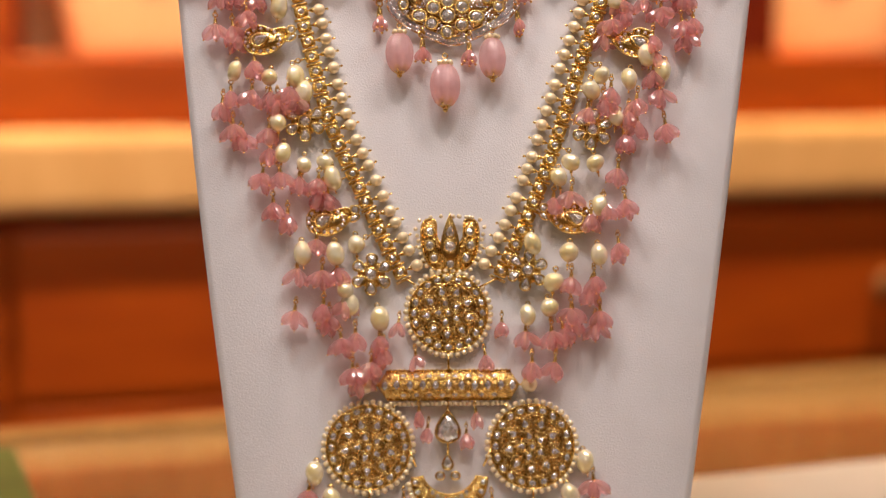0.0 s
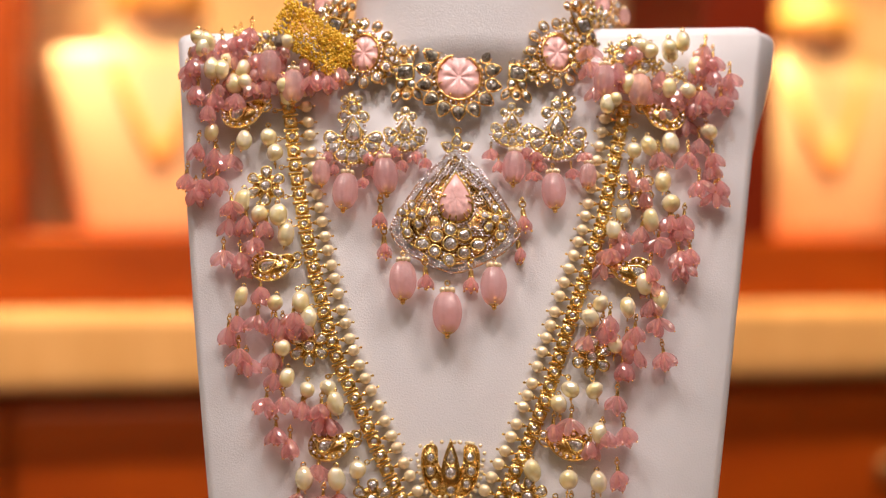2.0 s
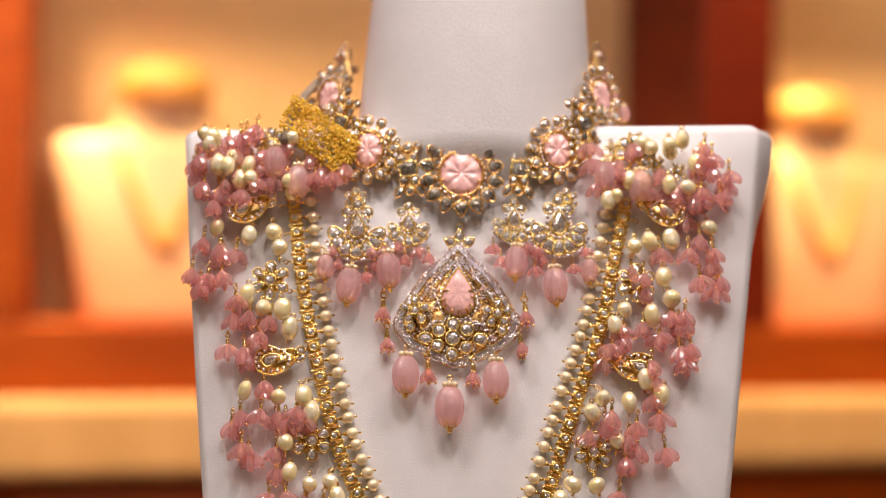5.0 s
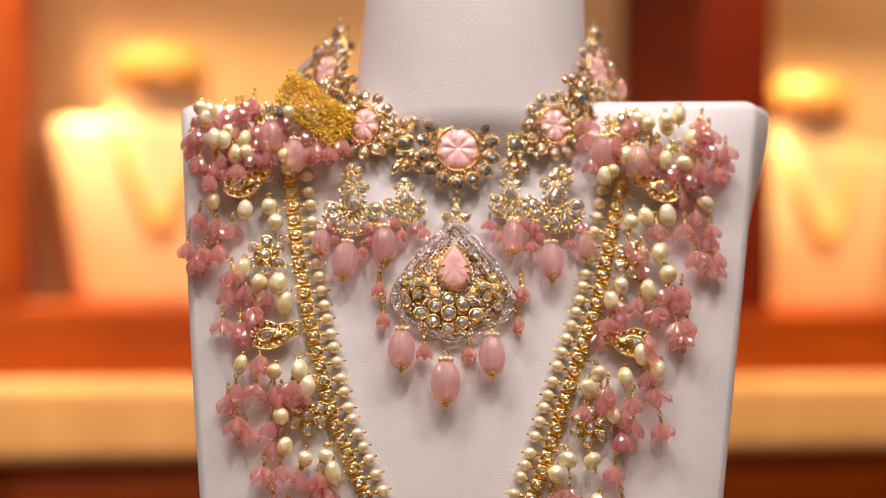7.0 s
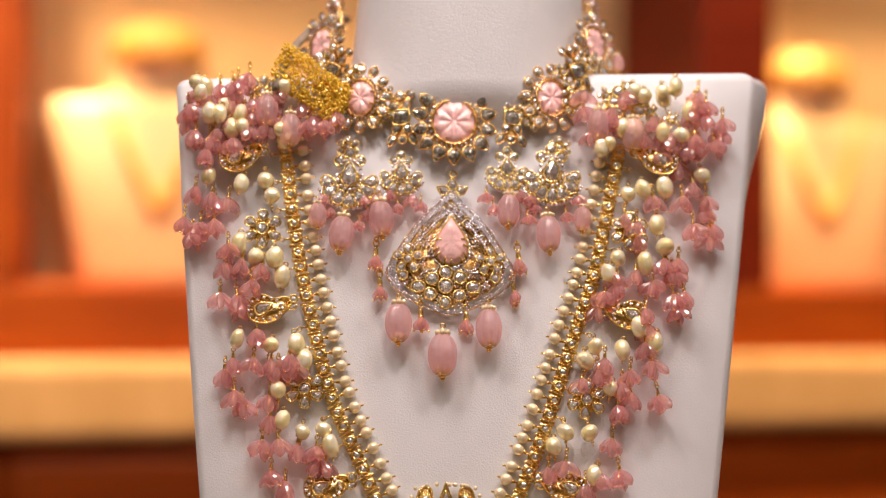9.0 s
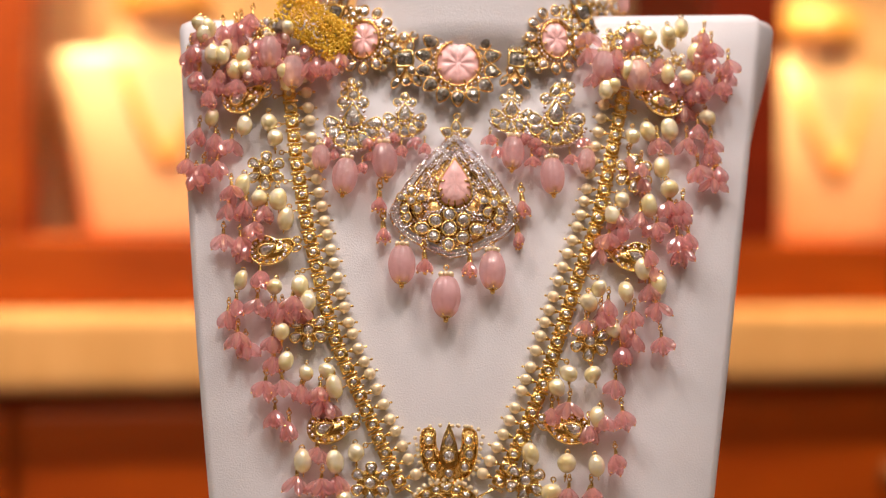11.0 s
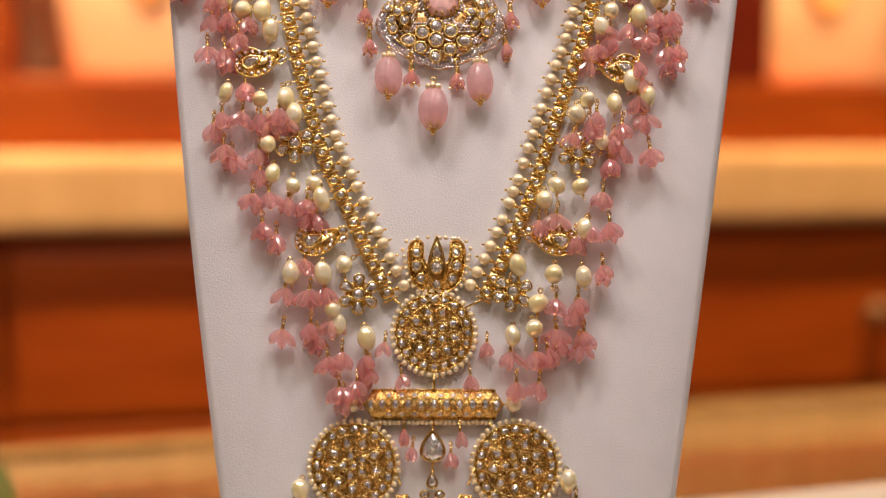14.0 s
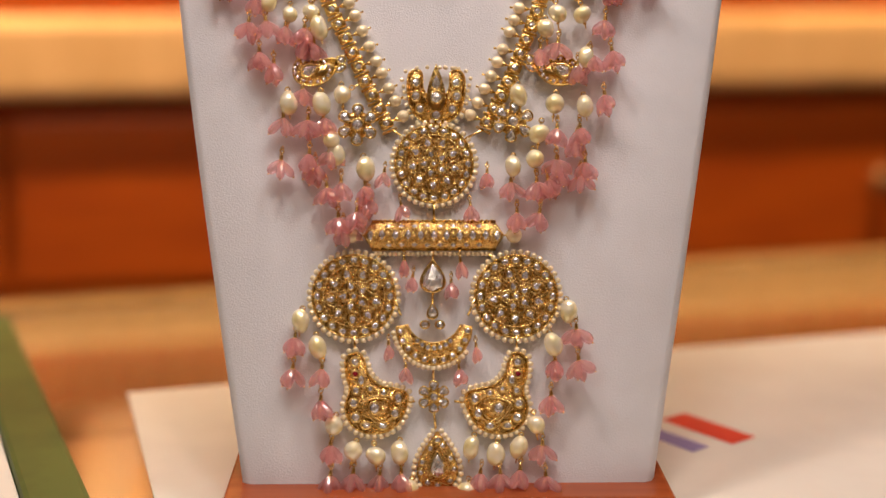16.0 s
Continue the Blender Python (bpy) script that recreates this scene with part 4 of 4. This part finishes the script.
LEFT_BUNCHES = [(-95.8, 10.1), (-94.7, -4.7), (-86.5, 10.2), (-78.7, 9.7), (-70.8, 11.5), (-79.2, -6.3), (-78.5, -15.2), (-81.7, -26.5), (-74.3, -25.8), (-65.8, -27.7), (-77.2, -39.0), (-70.9, -44.0), (-57.6, -28.9), (-66.8, -67.5), (-56.2, -68.7), (-49.6, -67.4), (-67.7, -85.9), (-55.5, -83.4), (-46.4, -81.7), (-47.9, -98.0), (-41.8, -95.6), (-31.3, -97.2), (-42.9, -110.8), (-35.1, -108.4), (-85.6, 23.0), (-58.4, -55.1), (-53.8, -35.2)]
LEFT_UPPER = [(-116.4, 115.2), (-107.3, 116.1), (-119.6, 127.5), (-110.7, 133.2), (-100.3, 138.9), (-92.6, 143.0), (-115.9, 89.5), (-108.1, 86.9), (-100.7, 84.3), (-120.4, 74.8), (-113.1, 72.2), (-106.7, 73.6), (-99.7, 61.8), (-93.1, 55.4), (-100.7, 54.0), (-84.0, 52.9), (-102.6, 39.7), (-94.9, 38.5), (-88.8, 45.0), (-57.5, 120.1), (-65.4, 120.0), (-52.3, 124.3), (-91.6, 116.9), (-83.9, 121.9), (-99.2, 111.3), (-110.7, 105.7), (-79.1, 134.4)]
RIGHT_BUNCHES = [(70.5, 11.2), (81.8, 6.1), (91.1, 26.9), (92.1, 10.1), (60.2, 2.2), (76.0, -9.8), (81.6, -4.1), (94.3, -5.3), (73.2, -24.5), (52.2, -34.7), (44.7, -37.2), (60.9, -44.7), (67.2, -39.7), (76.0, -38.4), (72.7, -57.6), (51.8, -72.1), (61.8, -72.0), (51.7, -85.6), (64.0, -86.8), (31.8, -95.4), (42.9, -95.4), (47.9, -94.2), (34.2, -108.8), (44.0, -108.8), (89.7, 19.1)]
RIGHT_UPPER = [(128.2, 124.1), (123.7, 113.0), (120.6, 132.3), (108.1, 86.9), (119.9, 87.0), (113.6, 93.7), (122.0, 73.7), (112.8, 73.6), (81.6, 78.5), (86.7, 74.6), (94.9, 86.7), (99.1, 57.5), (105.6, 57.6), (86.0, 52.1), (75.6, 50.7), (93.6, 47.0), (102.4, 40.6), (107.6, 41.9), (89.3, 34.0), (71.5, 41.5), (66.8, 117.7), (114.5, 115.6), (101.2, 114.0), (96.2, 125.0), (76.4, 128.3), (116.9, 137.2), (107.4, 103.2)]
for u, v in LEFT_BUNCHES + RIGHT_BUNCHES + LEFT_UPPER + RIGHT_UPPER:
    cluster(haram, u, v, 4.5 + (3.0 if v > 105 else 0))
for side in (-1, 1):
    for _ in range(15):
        cluster(haram, side * rng.uniform(62, 121), rng.uniform(110, 141), 7)
    for _ in range(8):
        pearl_drop(haram, side * rng.uniform(70, 118), rng.uniform(112, 142), 10)
for u, v in LEFT_BUNCHES + RIGHT_BUNCHES + LEFT_UPPER + RIGHT_UPPER:
    if rng.random() < 0.3:
        cluster(haram, u + rng.uniform(-4, 4), v - rng.uniform(3, 6), 3.5)
bird(haram, at(-81.3, 36.7, 4), 1)
bird(haram, at(-53.6, -42.7, 3), 1)
bird(haram, at(81.6, 35.4, 4), -1)
bird(haram, at(52.1, -42.2, 3), -1)
bird(haram, at(-96.0, 107.0, 6, 8), 1)
bird(haram, at(97.5, 108.0, 6, -8), -1)
for u, v, w in ((-63.6, 0.9, 3), (-34.8, -66.2, 3), (62.2, -3.0, 3), (32.8, -64.7, 3), (-84.5, 73.6, 4), (83.4, 74.3, 4)):
    flower(haram, at(u, v, w, rng.uniform(-10, 10)), 6, 1.25)
# heads of the strands on the shoulders
for u, v in ((-83.8, 128.2), (-72.9, 119.0), (69.8, 123.0), (85.5, 119.0)):
    carved_drop(haram, u, v, 11, 0.82)
head = flower(haram, at(83.9, 135.5, 8, 0), 8, 1.25, 4.4, (3.8, 4.6))
head = flower(haram, at(-86.0, 138.5, 6, 0), 8, 1.05, 4.4, (3.8, 4.6))
for u, v in ((74, 139), (94, 131), (104, 128), (72, 131)):
    flower(haram, at(u, v, 7, 20), 5, 0.62, 4, (3.6, 4.4))


def grains(name, count, place, r, mat, parent, m, label):
    """Many tiny gold or silver balls in one heap."""
    bm = bmesh.new()
    for _ in range(count):
        x, y, z = place()
        bmesh.ops.create_icosphere(bm, subdivisions=1, radius=r * rng.uniform(0.7, 1.2) * MM, matrix=Matrix.Translation((x * MM, y * MM, z * MM)))
    ob = part(name, mesh_of(name, bm, mat), parent, m, label)
    return tagged(ob, kind="stuff")


def heap():
    f, a = rng.random(), rng.uniform(-1, 1)
    return -80 + 32 * f + 4 * a, 154 - 24 * f + 9 * a, rng.uniform(2, 12)


grains("gold_mesh", 1500, heap, 0.68, BRIGHT_GOLD, haram, at(0, 0, 2), "tangle of fine bright gold mesh")
tube = [(-80 * MM, -14 * MM, 138 * MM), (-77 * MM, -6 * MM, 152 * MM), (-72 * MM, 6 * MM, 168 * MM), (-66 * MM, 20 * MM, 182 * MM), (-58 * MM, 36 * MM, 193 * MM), (-50 * MM, 50 * MM, 199 * MM)]
part("silk_cord", mesh_of("silk_cord", tube_bm(tube, 2.0 * MM, False, 8), CORD), haram, Matrix(), "grey-brown silk tying cord")

# ---- the choker with its centre pendant ----
choker = thing("choker_necklace", BOARD, "diamond choker with carved pink stones and a large drop pendant", "necklace")


def medallion(u, v, w, yaw, pw, ph, n, petal, kind="heart", mat=None, spin=0.0):
    """A carved pink oval in a pave ring, with a wreath of dark stones."""
    m = at(u, v, w, spin, yaw)
    rx, ry = pw / 2 + 2.6, ph / 2 + 2.6
    bm = plate_bm(outline("round", 2 * rx, 2 * ry, 32), 1.0 * MM)
    tube_bm(outline("round", pw + 1.2, ph + 1.2, 32), 0.6 * MM, True, 6, bm, 1.8 * MM)
    back = part("medallion", mesh_of("medallion", bm, GOLD_RED), choker, m, "gold medallion with a carved pink stone")
    # petals carved into the stone
    cb = bmesh.new()
    rings = []
    for f, z in ((1.0, 0.6), (0.93, 2.0), (0.7, 3.0), (0.4, 3.2), (0.12, 2.4)):
        rings.append([cb.verts.new((pw / 2 * MM * f * math.cos(a), ph / 2 * MM * f * math.sin(a), (z - (0.75 * abs(math.cos(4 * a)) ** 6 if 0.1 < f < 0.95 else 0)) * MM)) for a in (2 * math.pi * j / 48 for j in range(48))])
    for lo, hi in zip(rings, rings[1:]):
        for j in range(48):
            cb.faces.new((lo[j], lo[(j + 1) % 48], hi[(j + 1) % 48], hi[j]))
    cb.faces.new(rings[-1])
    part("pink_stone", mesh_of("pink_stone", cb, CARVED_SET), back, None, "flower-carved pink stone")
    for k in range(8):
        a = math.radians(45 * k + 20)
        part("prong", kept(("prong", pw), lambda: mesh_of("prong", tube_bm([(0, 0, 0), (0, -0.9 * MM, 1.6 * MM), (0, -2.0 * MM, 2.1 * MM)], 0.36 * MM, False, 5), GOLD)), back, Matrix.Translation(((pw / 2 + 0.5) * MM * math.cos(a), (ph / 2 + 0.5) * MM * math.sin(a), 1.0 * MM)) @ pose(0, 0, 0, 0, 0, math.degrees(a) - 90))
    for k in range(30):
        a = 2 * math.pi * k / 30
        part("pave_stone", kept("pave", lambda: sphere_mesh("pave_stone", 0.72, PAVE, seg=8)), back, on((rx - 0.8) * math.cos(a), (ry - 0.8) * math.sin(a), 1.5))
    for k in range(n):
        a = 2 * math.pi * k / n + math.pi / 2
        d = petal[1] / 2 + 0.6
        setting(back, on((rx + d) * math.cos(a), (ry + d) * math.sin(a), 1.2, math.degrees(a) - 90), kind, petal[0], petal[1], mat or DARK_POLKI, 0.45, GOLD_RED)
    return back


medallion(2.7, 125.6, 5, 0, 19.5, 20.5, 14, (7.0, 7.2))
for u, v, w, yaw in ((-40.7, 137.0, 4, -14), (48.0, 138.2, 4, 14), (-59.6, 168.0, -9, -42), (70.6, 170.2, -9, 42)):
    medallion(u, v, w, yaw, 13.5, 17.0, 12, (4.2, 5.0), "round", POLKI)
for u, v, w, yaw, spin in ((-21.8, 128.0, 3, -6, 4), (30.0, 128.6, 3, 6, -4), (-53.8, 150.5, 2.5, -30, -25), (60.6, 152.2, 2.5, 30, 25), (-53.5, 190.5, -28, -62, 20), (71.5, 192.5, -28, 62, -20)):
    unit = part("link_motif", kept("unit", lambda: mesh_of("link_motif", plate_bm(outline("square", 8, 24, 24), 0.9 * MM), GOLD_RED)), choker, at(u, v, w, spin, yaw), "gold link motif with smoky diamonds")
    setting(unit, on(0, 0, 1.8), "square", 7.6, 7.0, DARK_POLKI, 0.6)
    for x, y, sp, kind, ww, hh in ((-3.0, 6.4, 25, "drop", 4.0, 5.6), (3.0, 6.4, -25, "drop", 4.0, 5.6), (0, 10.8, 0, "round", 4.0, 4.0), (-5.0, 11.2, 40, "round", 3.6, 3.6), (5.0, 11.2, -40, "round", 3.6, 3.6), (-2.8, -6.0, 160, "drop", 4.0, 5.2), (2.8, -6.0, 200, "drop", 4.0, 5.2), (-5.0, -10.8, 150, "leaf", 3.4, 6.0), (5.0, -10.8, 210, "leaf", 3.4, 6.0), (0, -10.8, 0, "round", 3.8, 3.8)):
        setting(unit, on(x, y, 1.2, sp), kind, ww, hh, DARK_POLKI if y < 6 else POLKI, 0.42, GOLD_RED)
for u, v, w, yaw in ((-30, 139, 3, -10), (37.5, 140, 3, 10), (-29, 131, 2, -10), (37, 131, 2, 10), (-46, 149, 3, -20), (54, 151, 3, 20), (-52, 160, -4, -40), (61, 162, -4, 40), (-50, 141, 3, -25), (57, 142, 3, 25), (-58, 157, -2, -40), (67, 159, -2, 40), (-54, 178, -16, -55), (67, 180, -16, 55), (-52, 199, -36, -70), (70, 201, -36, 70), (-60, 160, -8, -50), (71, 161, -8, 50), (-33, 127, 3, -8), (40, 127, 3, 8), (-52, 134, 3, -15), (58, 135, 3, 15)):
    flower(choker, at(u, v, w + 1.5, rng.uniform(0, 60), yaw), 5, 0.74, 3.8, (3.6, 4.4))
for u, v, w in ((-56, 196, -40), (76, 192, -34), (80, 178, -26), (84, 165, -18)):
    carved_drop(choker, u, v, w, 0.45)


MESHES["pave2"] = sphere_mesh("pave_stone", 0.70, PAVE, seg=8)


def hanging(u, v, s, yaw=0):
    """A gold spray of stones with a pave arc below, hung from the choker."""
    arc = [(9.5 * MM * math.cos(a), 8.5 * MM * math.sin(a)) for a in (math.radians(205 + 130 * k / 16) for k in range(17))]
    bm = tube_bm(arc, 0.8 * MM, False, 6, plate_bm(outline("round", 8.5, 8, 24), 0.7 * MM), 0.6 * MM)
    spray = part("diamond_spray", kept("spray", lambda: mesh_of("diamond_spray", bm, GOLD_WORK)), choker, at(u, v, 3, 0, yaw, s), "gold diamond spray")
    setting(spray, on(0, 2.0, 2.4), "drop", 5.6, 7.8, None, 0.34)
    for k in range(16):
        a = 2 * math.pi * k / 16
        part("pave_stone", kept("pave2", lambda: None), spray, on(3.9 * math.cos(a), 1.8 + 5.0 * math.sin(a), 1.9))
    for k in range(7):
        a = math.radians(180 + 30 * k)
        setting(spray, on(6.6 * math.cos(a), 5.8 * math.sin(a) - 0.4, 1.6, math.degrees(a) + 90), "drop", 4.4, 5.2, None, 0.3)
    for k in range(19):
        a = math.radians(200 + 140 * k / 18)
        part("pave_stone", kept("pave2", lambda: None), spray, on(10.3 * math.cos(a), 9.3 * math.sin(a), 1.2))
    for x, y in ((-3.2, 6.6), (3.2, 6.6), (0, 9.2)):
        setting(spray, on(x, y, 1.6), "round", 3.4, 3.4, None, 0.3)


hanging(-45.4, 97.0, 1.42)
hanging(48.0, 100.0, 1.42)
hanging(-21.7, 100.0, 1.05)
hanging(27.4, 102.5, 1.05)
for u, v in ((-46.4, 113.0), (52.0, 114.0)):
    flower(choker, at(u, v, 4), 6, 0.8, 3.6, (3.4, 4.2))
for u, v, s in ((-48.5, 71.2, 0.88), (46.0, 72.3, 0.88), (-30.5, 78.6, 0.88), (27.9, 83.0, 0.82), (-59.5, 79.8, 0.62), (61.7, 79.4, 0.62)):
    carved_drop(choker, u, v, 7, s, rng.uniform(-6, 6))
for u, v in ((-17.6, 87.8), (-12.4, 85.2), (17.6, 89.6), (-37.0, 81.0), (-40.8, 75.5), (36.8, 79.1), (54.5, 80.7), (-53.9, 82.0), (21.0, 84.0), (-23.0, 84.0), (40.0, 84.0), (-27, 90), (-33, 88), (33, 90), (-57, 88), (60, 88), (-39, 87), (38, 88)):
    cluster(choker, u, v, 3.5, 4, None, 0.62)

# centre pendant
edge = smooth_outline([(0, 26), (7, 19), (16, 10), (24, -2), (29, -12), (24, -21), (12, -28), (0, -32), (-12, -28), (-24, -21), (-29, -12), (-24, -2), (-16, 10), (-7, 19)], 72)
PEND = at(1.2, 67.0, 2.5)
frame_bm = tube_bm(edge, 0.5 * MM, True, 6, slab_bm([(x * 0.86, y * 0.86) for x, y in edge], 0.4 * MM))
pendant = part("centre_pendant", mesh_of("centre_pendant", frame_bm, GOLD_RED), choker, PEND, "openwork pave diamond pendant with a carved pink drop")
for f in (0.84, 0.66):
    part("wire_ring", mesh_of("wire_ring", tube_bm([(x * f, y * f - 0.0012) for x, y in edge], 0.5 * MM, True, 6), GOLD), pendant)
drop_pts = outline("drop", 16.0, 22.0, 40)
cb = bmesh.new()
rings = []
for f, z in ((1.0, 0.6), (0.94, 2.4), (0.72, 3.6), (0.4, 4.0), (0.1, 3.7)):
    rings.append([cb.verts.new((x * f, y * f - 0.001 * (1 - f), (z - (0.5 * abs(math.cos(5 * math.atan2(x, y))) ** 6 if 0.2 < f < 0.9 else 0)) * MM)) for x, y in drop_pts])
for lo, hi in zip(rings, rings[1:]):
    for j in range(40):
        cb.faces.new((lo[j], lo[(j + 1) % 40], hi[(j + 1) % 40], hi[j]))
cb.faces.new(rings[-1])
part("pink_drop", mesh_of("pink_drop", cb, CARVED_SET), pendant, on(0.3, 2.6, 0.5), "leaf-carved pink drop stone")
part("drop_rim", mesh_of("drop_rim", tube_bm([(x * 1.05, y * 1.05) for x, y in drop_pts], 0.55 * MM), GOLD), pendant, on(0.3, 2.6, 1.4))
for k in range(9):
    x, y = drop_pts[10 + k * 20 // 8]
    a = math.atan2(y, x)
    part("prong", kept(("prong", 19.5), lambda: None), pendant, Matrix.Translation((x * 1.06 + 0.0003, y * 1.06 + 0.0026, 1.6 * MM)) @ pose(0, 0, 0, 0, 0, math.degrees(a) - 90) @ Matrix.Scale(1.25, 4))


def pave_rows():
    """Places of the pave stones: rows along the rim, a looped lace inside, dense shoulders above."""
    spots = []

    def row(pts, step):
        gone = step
        for a, b in zip(pts, pts[1:]):
            a, b = Vector(a), Vector(b)
            d = (b - a).length
            while gone <= d:
                spots.append((*(a + (b - a) * (gone / d)), rng.uniform(0.9, 1.5)))
                gone += step
            gone -= d

    rim = [(x / MM, y / MM) for x, y in edge] + [(edge[0][0] / MM, edge[0][1] / MM)]
    row([(x * (1 + 0.02 * math.sin(i * 1.75)), y * (1 + 0.02 * math.sin(i * 1.75))) for i, (x, y) in enumerate(rim)], 1.45)
    row([(x * 0.95, y * 0.95) for x, y in rim], 1.45)
    row([(x * 0.72, y * 0.72 - 1.2) for x, y in rim], 1.45)
    for k in range(15):
        x, y = rim[int(4.8 * k)]
        for size in (2.9, 1.6):
            ring = [(x * 0.84 + size * math.cos(t), y * 0.84 - 0.6 + size * math.sin(t)) for t in (2 * math.pi * j / 14 for j in range(15))]
            row(ring, 1.4)
    for side in (-1, 1):
        for k in range(7):
            row([(side * (6.5 + 1.15 * k), 19.5 - 1.0 * k), (side * (13.0 + 0.75 * k), 14.5 - 1.6 * k)], 1.35)
        row([(side * (1.5 + 5.5 * math.sin(t)), -14.5 + 3.6 * math.cos(t) + 2.2 * math.sin(2 * t)) for t in (2 * math.pi * j / 24 for j in range(25))], 1.4)
    for i in range(-16, 17):
        for j in range(-12, 18):
            x, y = 1.4 * i + 0.7 * (j % 2) + rng.uniform(-0.15, 0.15), 1.25 * j + rng.uniform(-0.15, 0.15)
            wide = 0.80 * min(21.0, 1.05 * (25.0 - y)) if y > -8 else 16.5
            if abs(x) < wide and y < 21 and math.cos(0.62 * abs(x) - 0.5 * y) + math.cos(0.75 * y + 0.35 * abs(x)) > -0.2:
                spots.append((x, y, rng.uniform(0.5, 1.2)))
    return [p for p in spots if ((p[0] - 0.3) / 8.6) ** 2 + ((p[1] - 2.6) / 11.6) ** 2 > 1]


spots = pave_rows()
order = iter(spots)
grains("pave_field", len(spots), lambda: next(order), 0.68, PAVE, pendant, on(0, 0), "fine pave diamonds")
for k in range(40):
    x, y = drop_pts[k]
    part("pave_stone", kept("pave2", lambda: None), pendant, on(x * 1180 + 0.3, y * 1160 + 2.6, 1.2))
for x, y in ((-19.5, -6.4), (18.3, -7.4)):
    flower(pendant, on(x, y, 1.0), 5, 0.88, 4.2, (4.0, 5.0))
for x, y, w, h, kind in ((-2.2, -19.0, 6.2, 6.4, "round"), (-2.0, -12.6, 5.4, 5.6, "round"), (-8.4, -15.6, 5.6, 5.4, "round"), (4.4, -15.0, 5.6, 5.4, "round"), (-14.6, -19.2, 6.2, 5.0, "round"), (10.4, -19.6, 6.2, 5.0, "round"), (-9.2, -22.6, 5.2, 5.2, "round"), (4.0, -23.4, 5.2, 5.2, "round"), (-2.4, -26.6, 4.8, 5.4, "round"), (-21.5, -14.0, 3.8, 4.4, "round"), (20.5, -15.0, 4.2, 4.6, "round")):
    setting(pendant, on(x, y, 1.6, rng.uniform(-20, 20)), kind, w, h, None, 0.5)
for x, y, sp in ((0, 29.5, 0), (-4.6, 26.5, 60), (4.6, 26.5, -60)):
    setting(pendant, on(x + 0.8, y, 1.2, sp), "drop", 4.6, 5.6)
part("pendant_loop", mesh_of("pendant_loop", torus(1.5 * MM, 0.4 * MM, 14, 6), GOLD), pendant, on(1.2, 34.0, 1.0))
for u, v, s in ((-22.2, 30.5, 0.93), (-2.3, 16.1, 1.0), (18.5, 28.3, 0.93)):
    carved_drop(choker, u, v, 7, s)
for u, v in ((-12.0, 30.2), (8.4, 29.1), (-32.8, 58.5), (-30.8, 44.2), (32.4, 57.4), (30.2, 43.0)):
    cluster(choker, u, v, 3.5, 5, SMALL_BEADS, 1.5, 34)
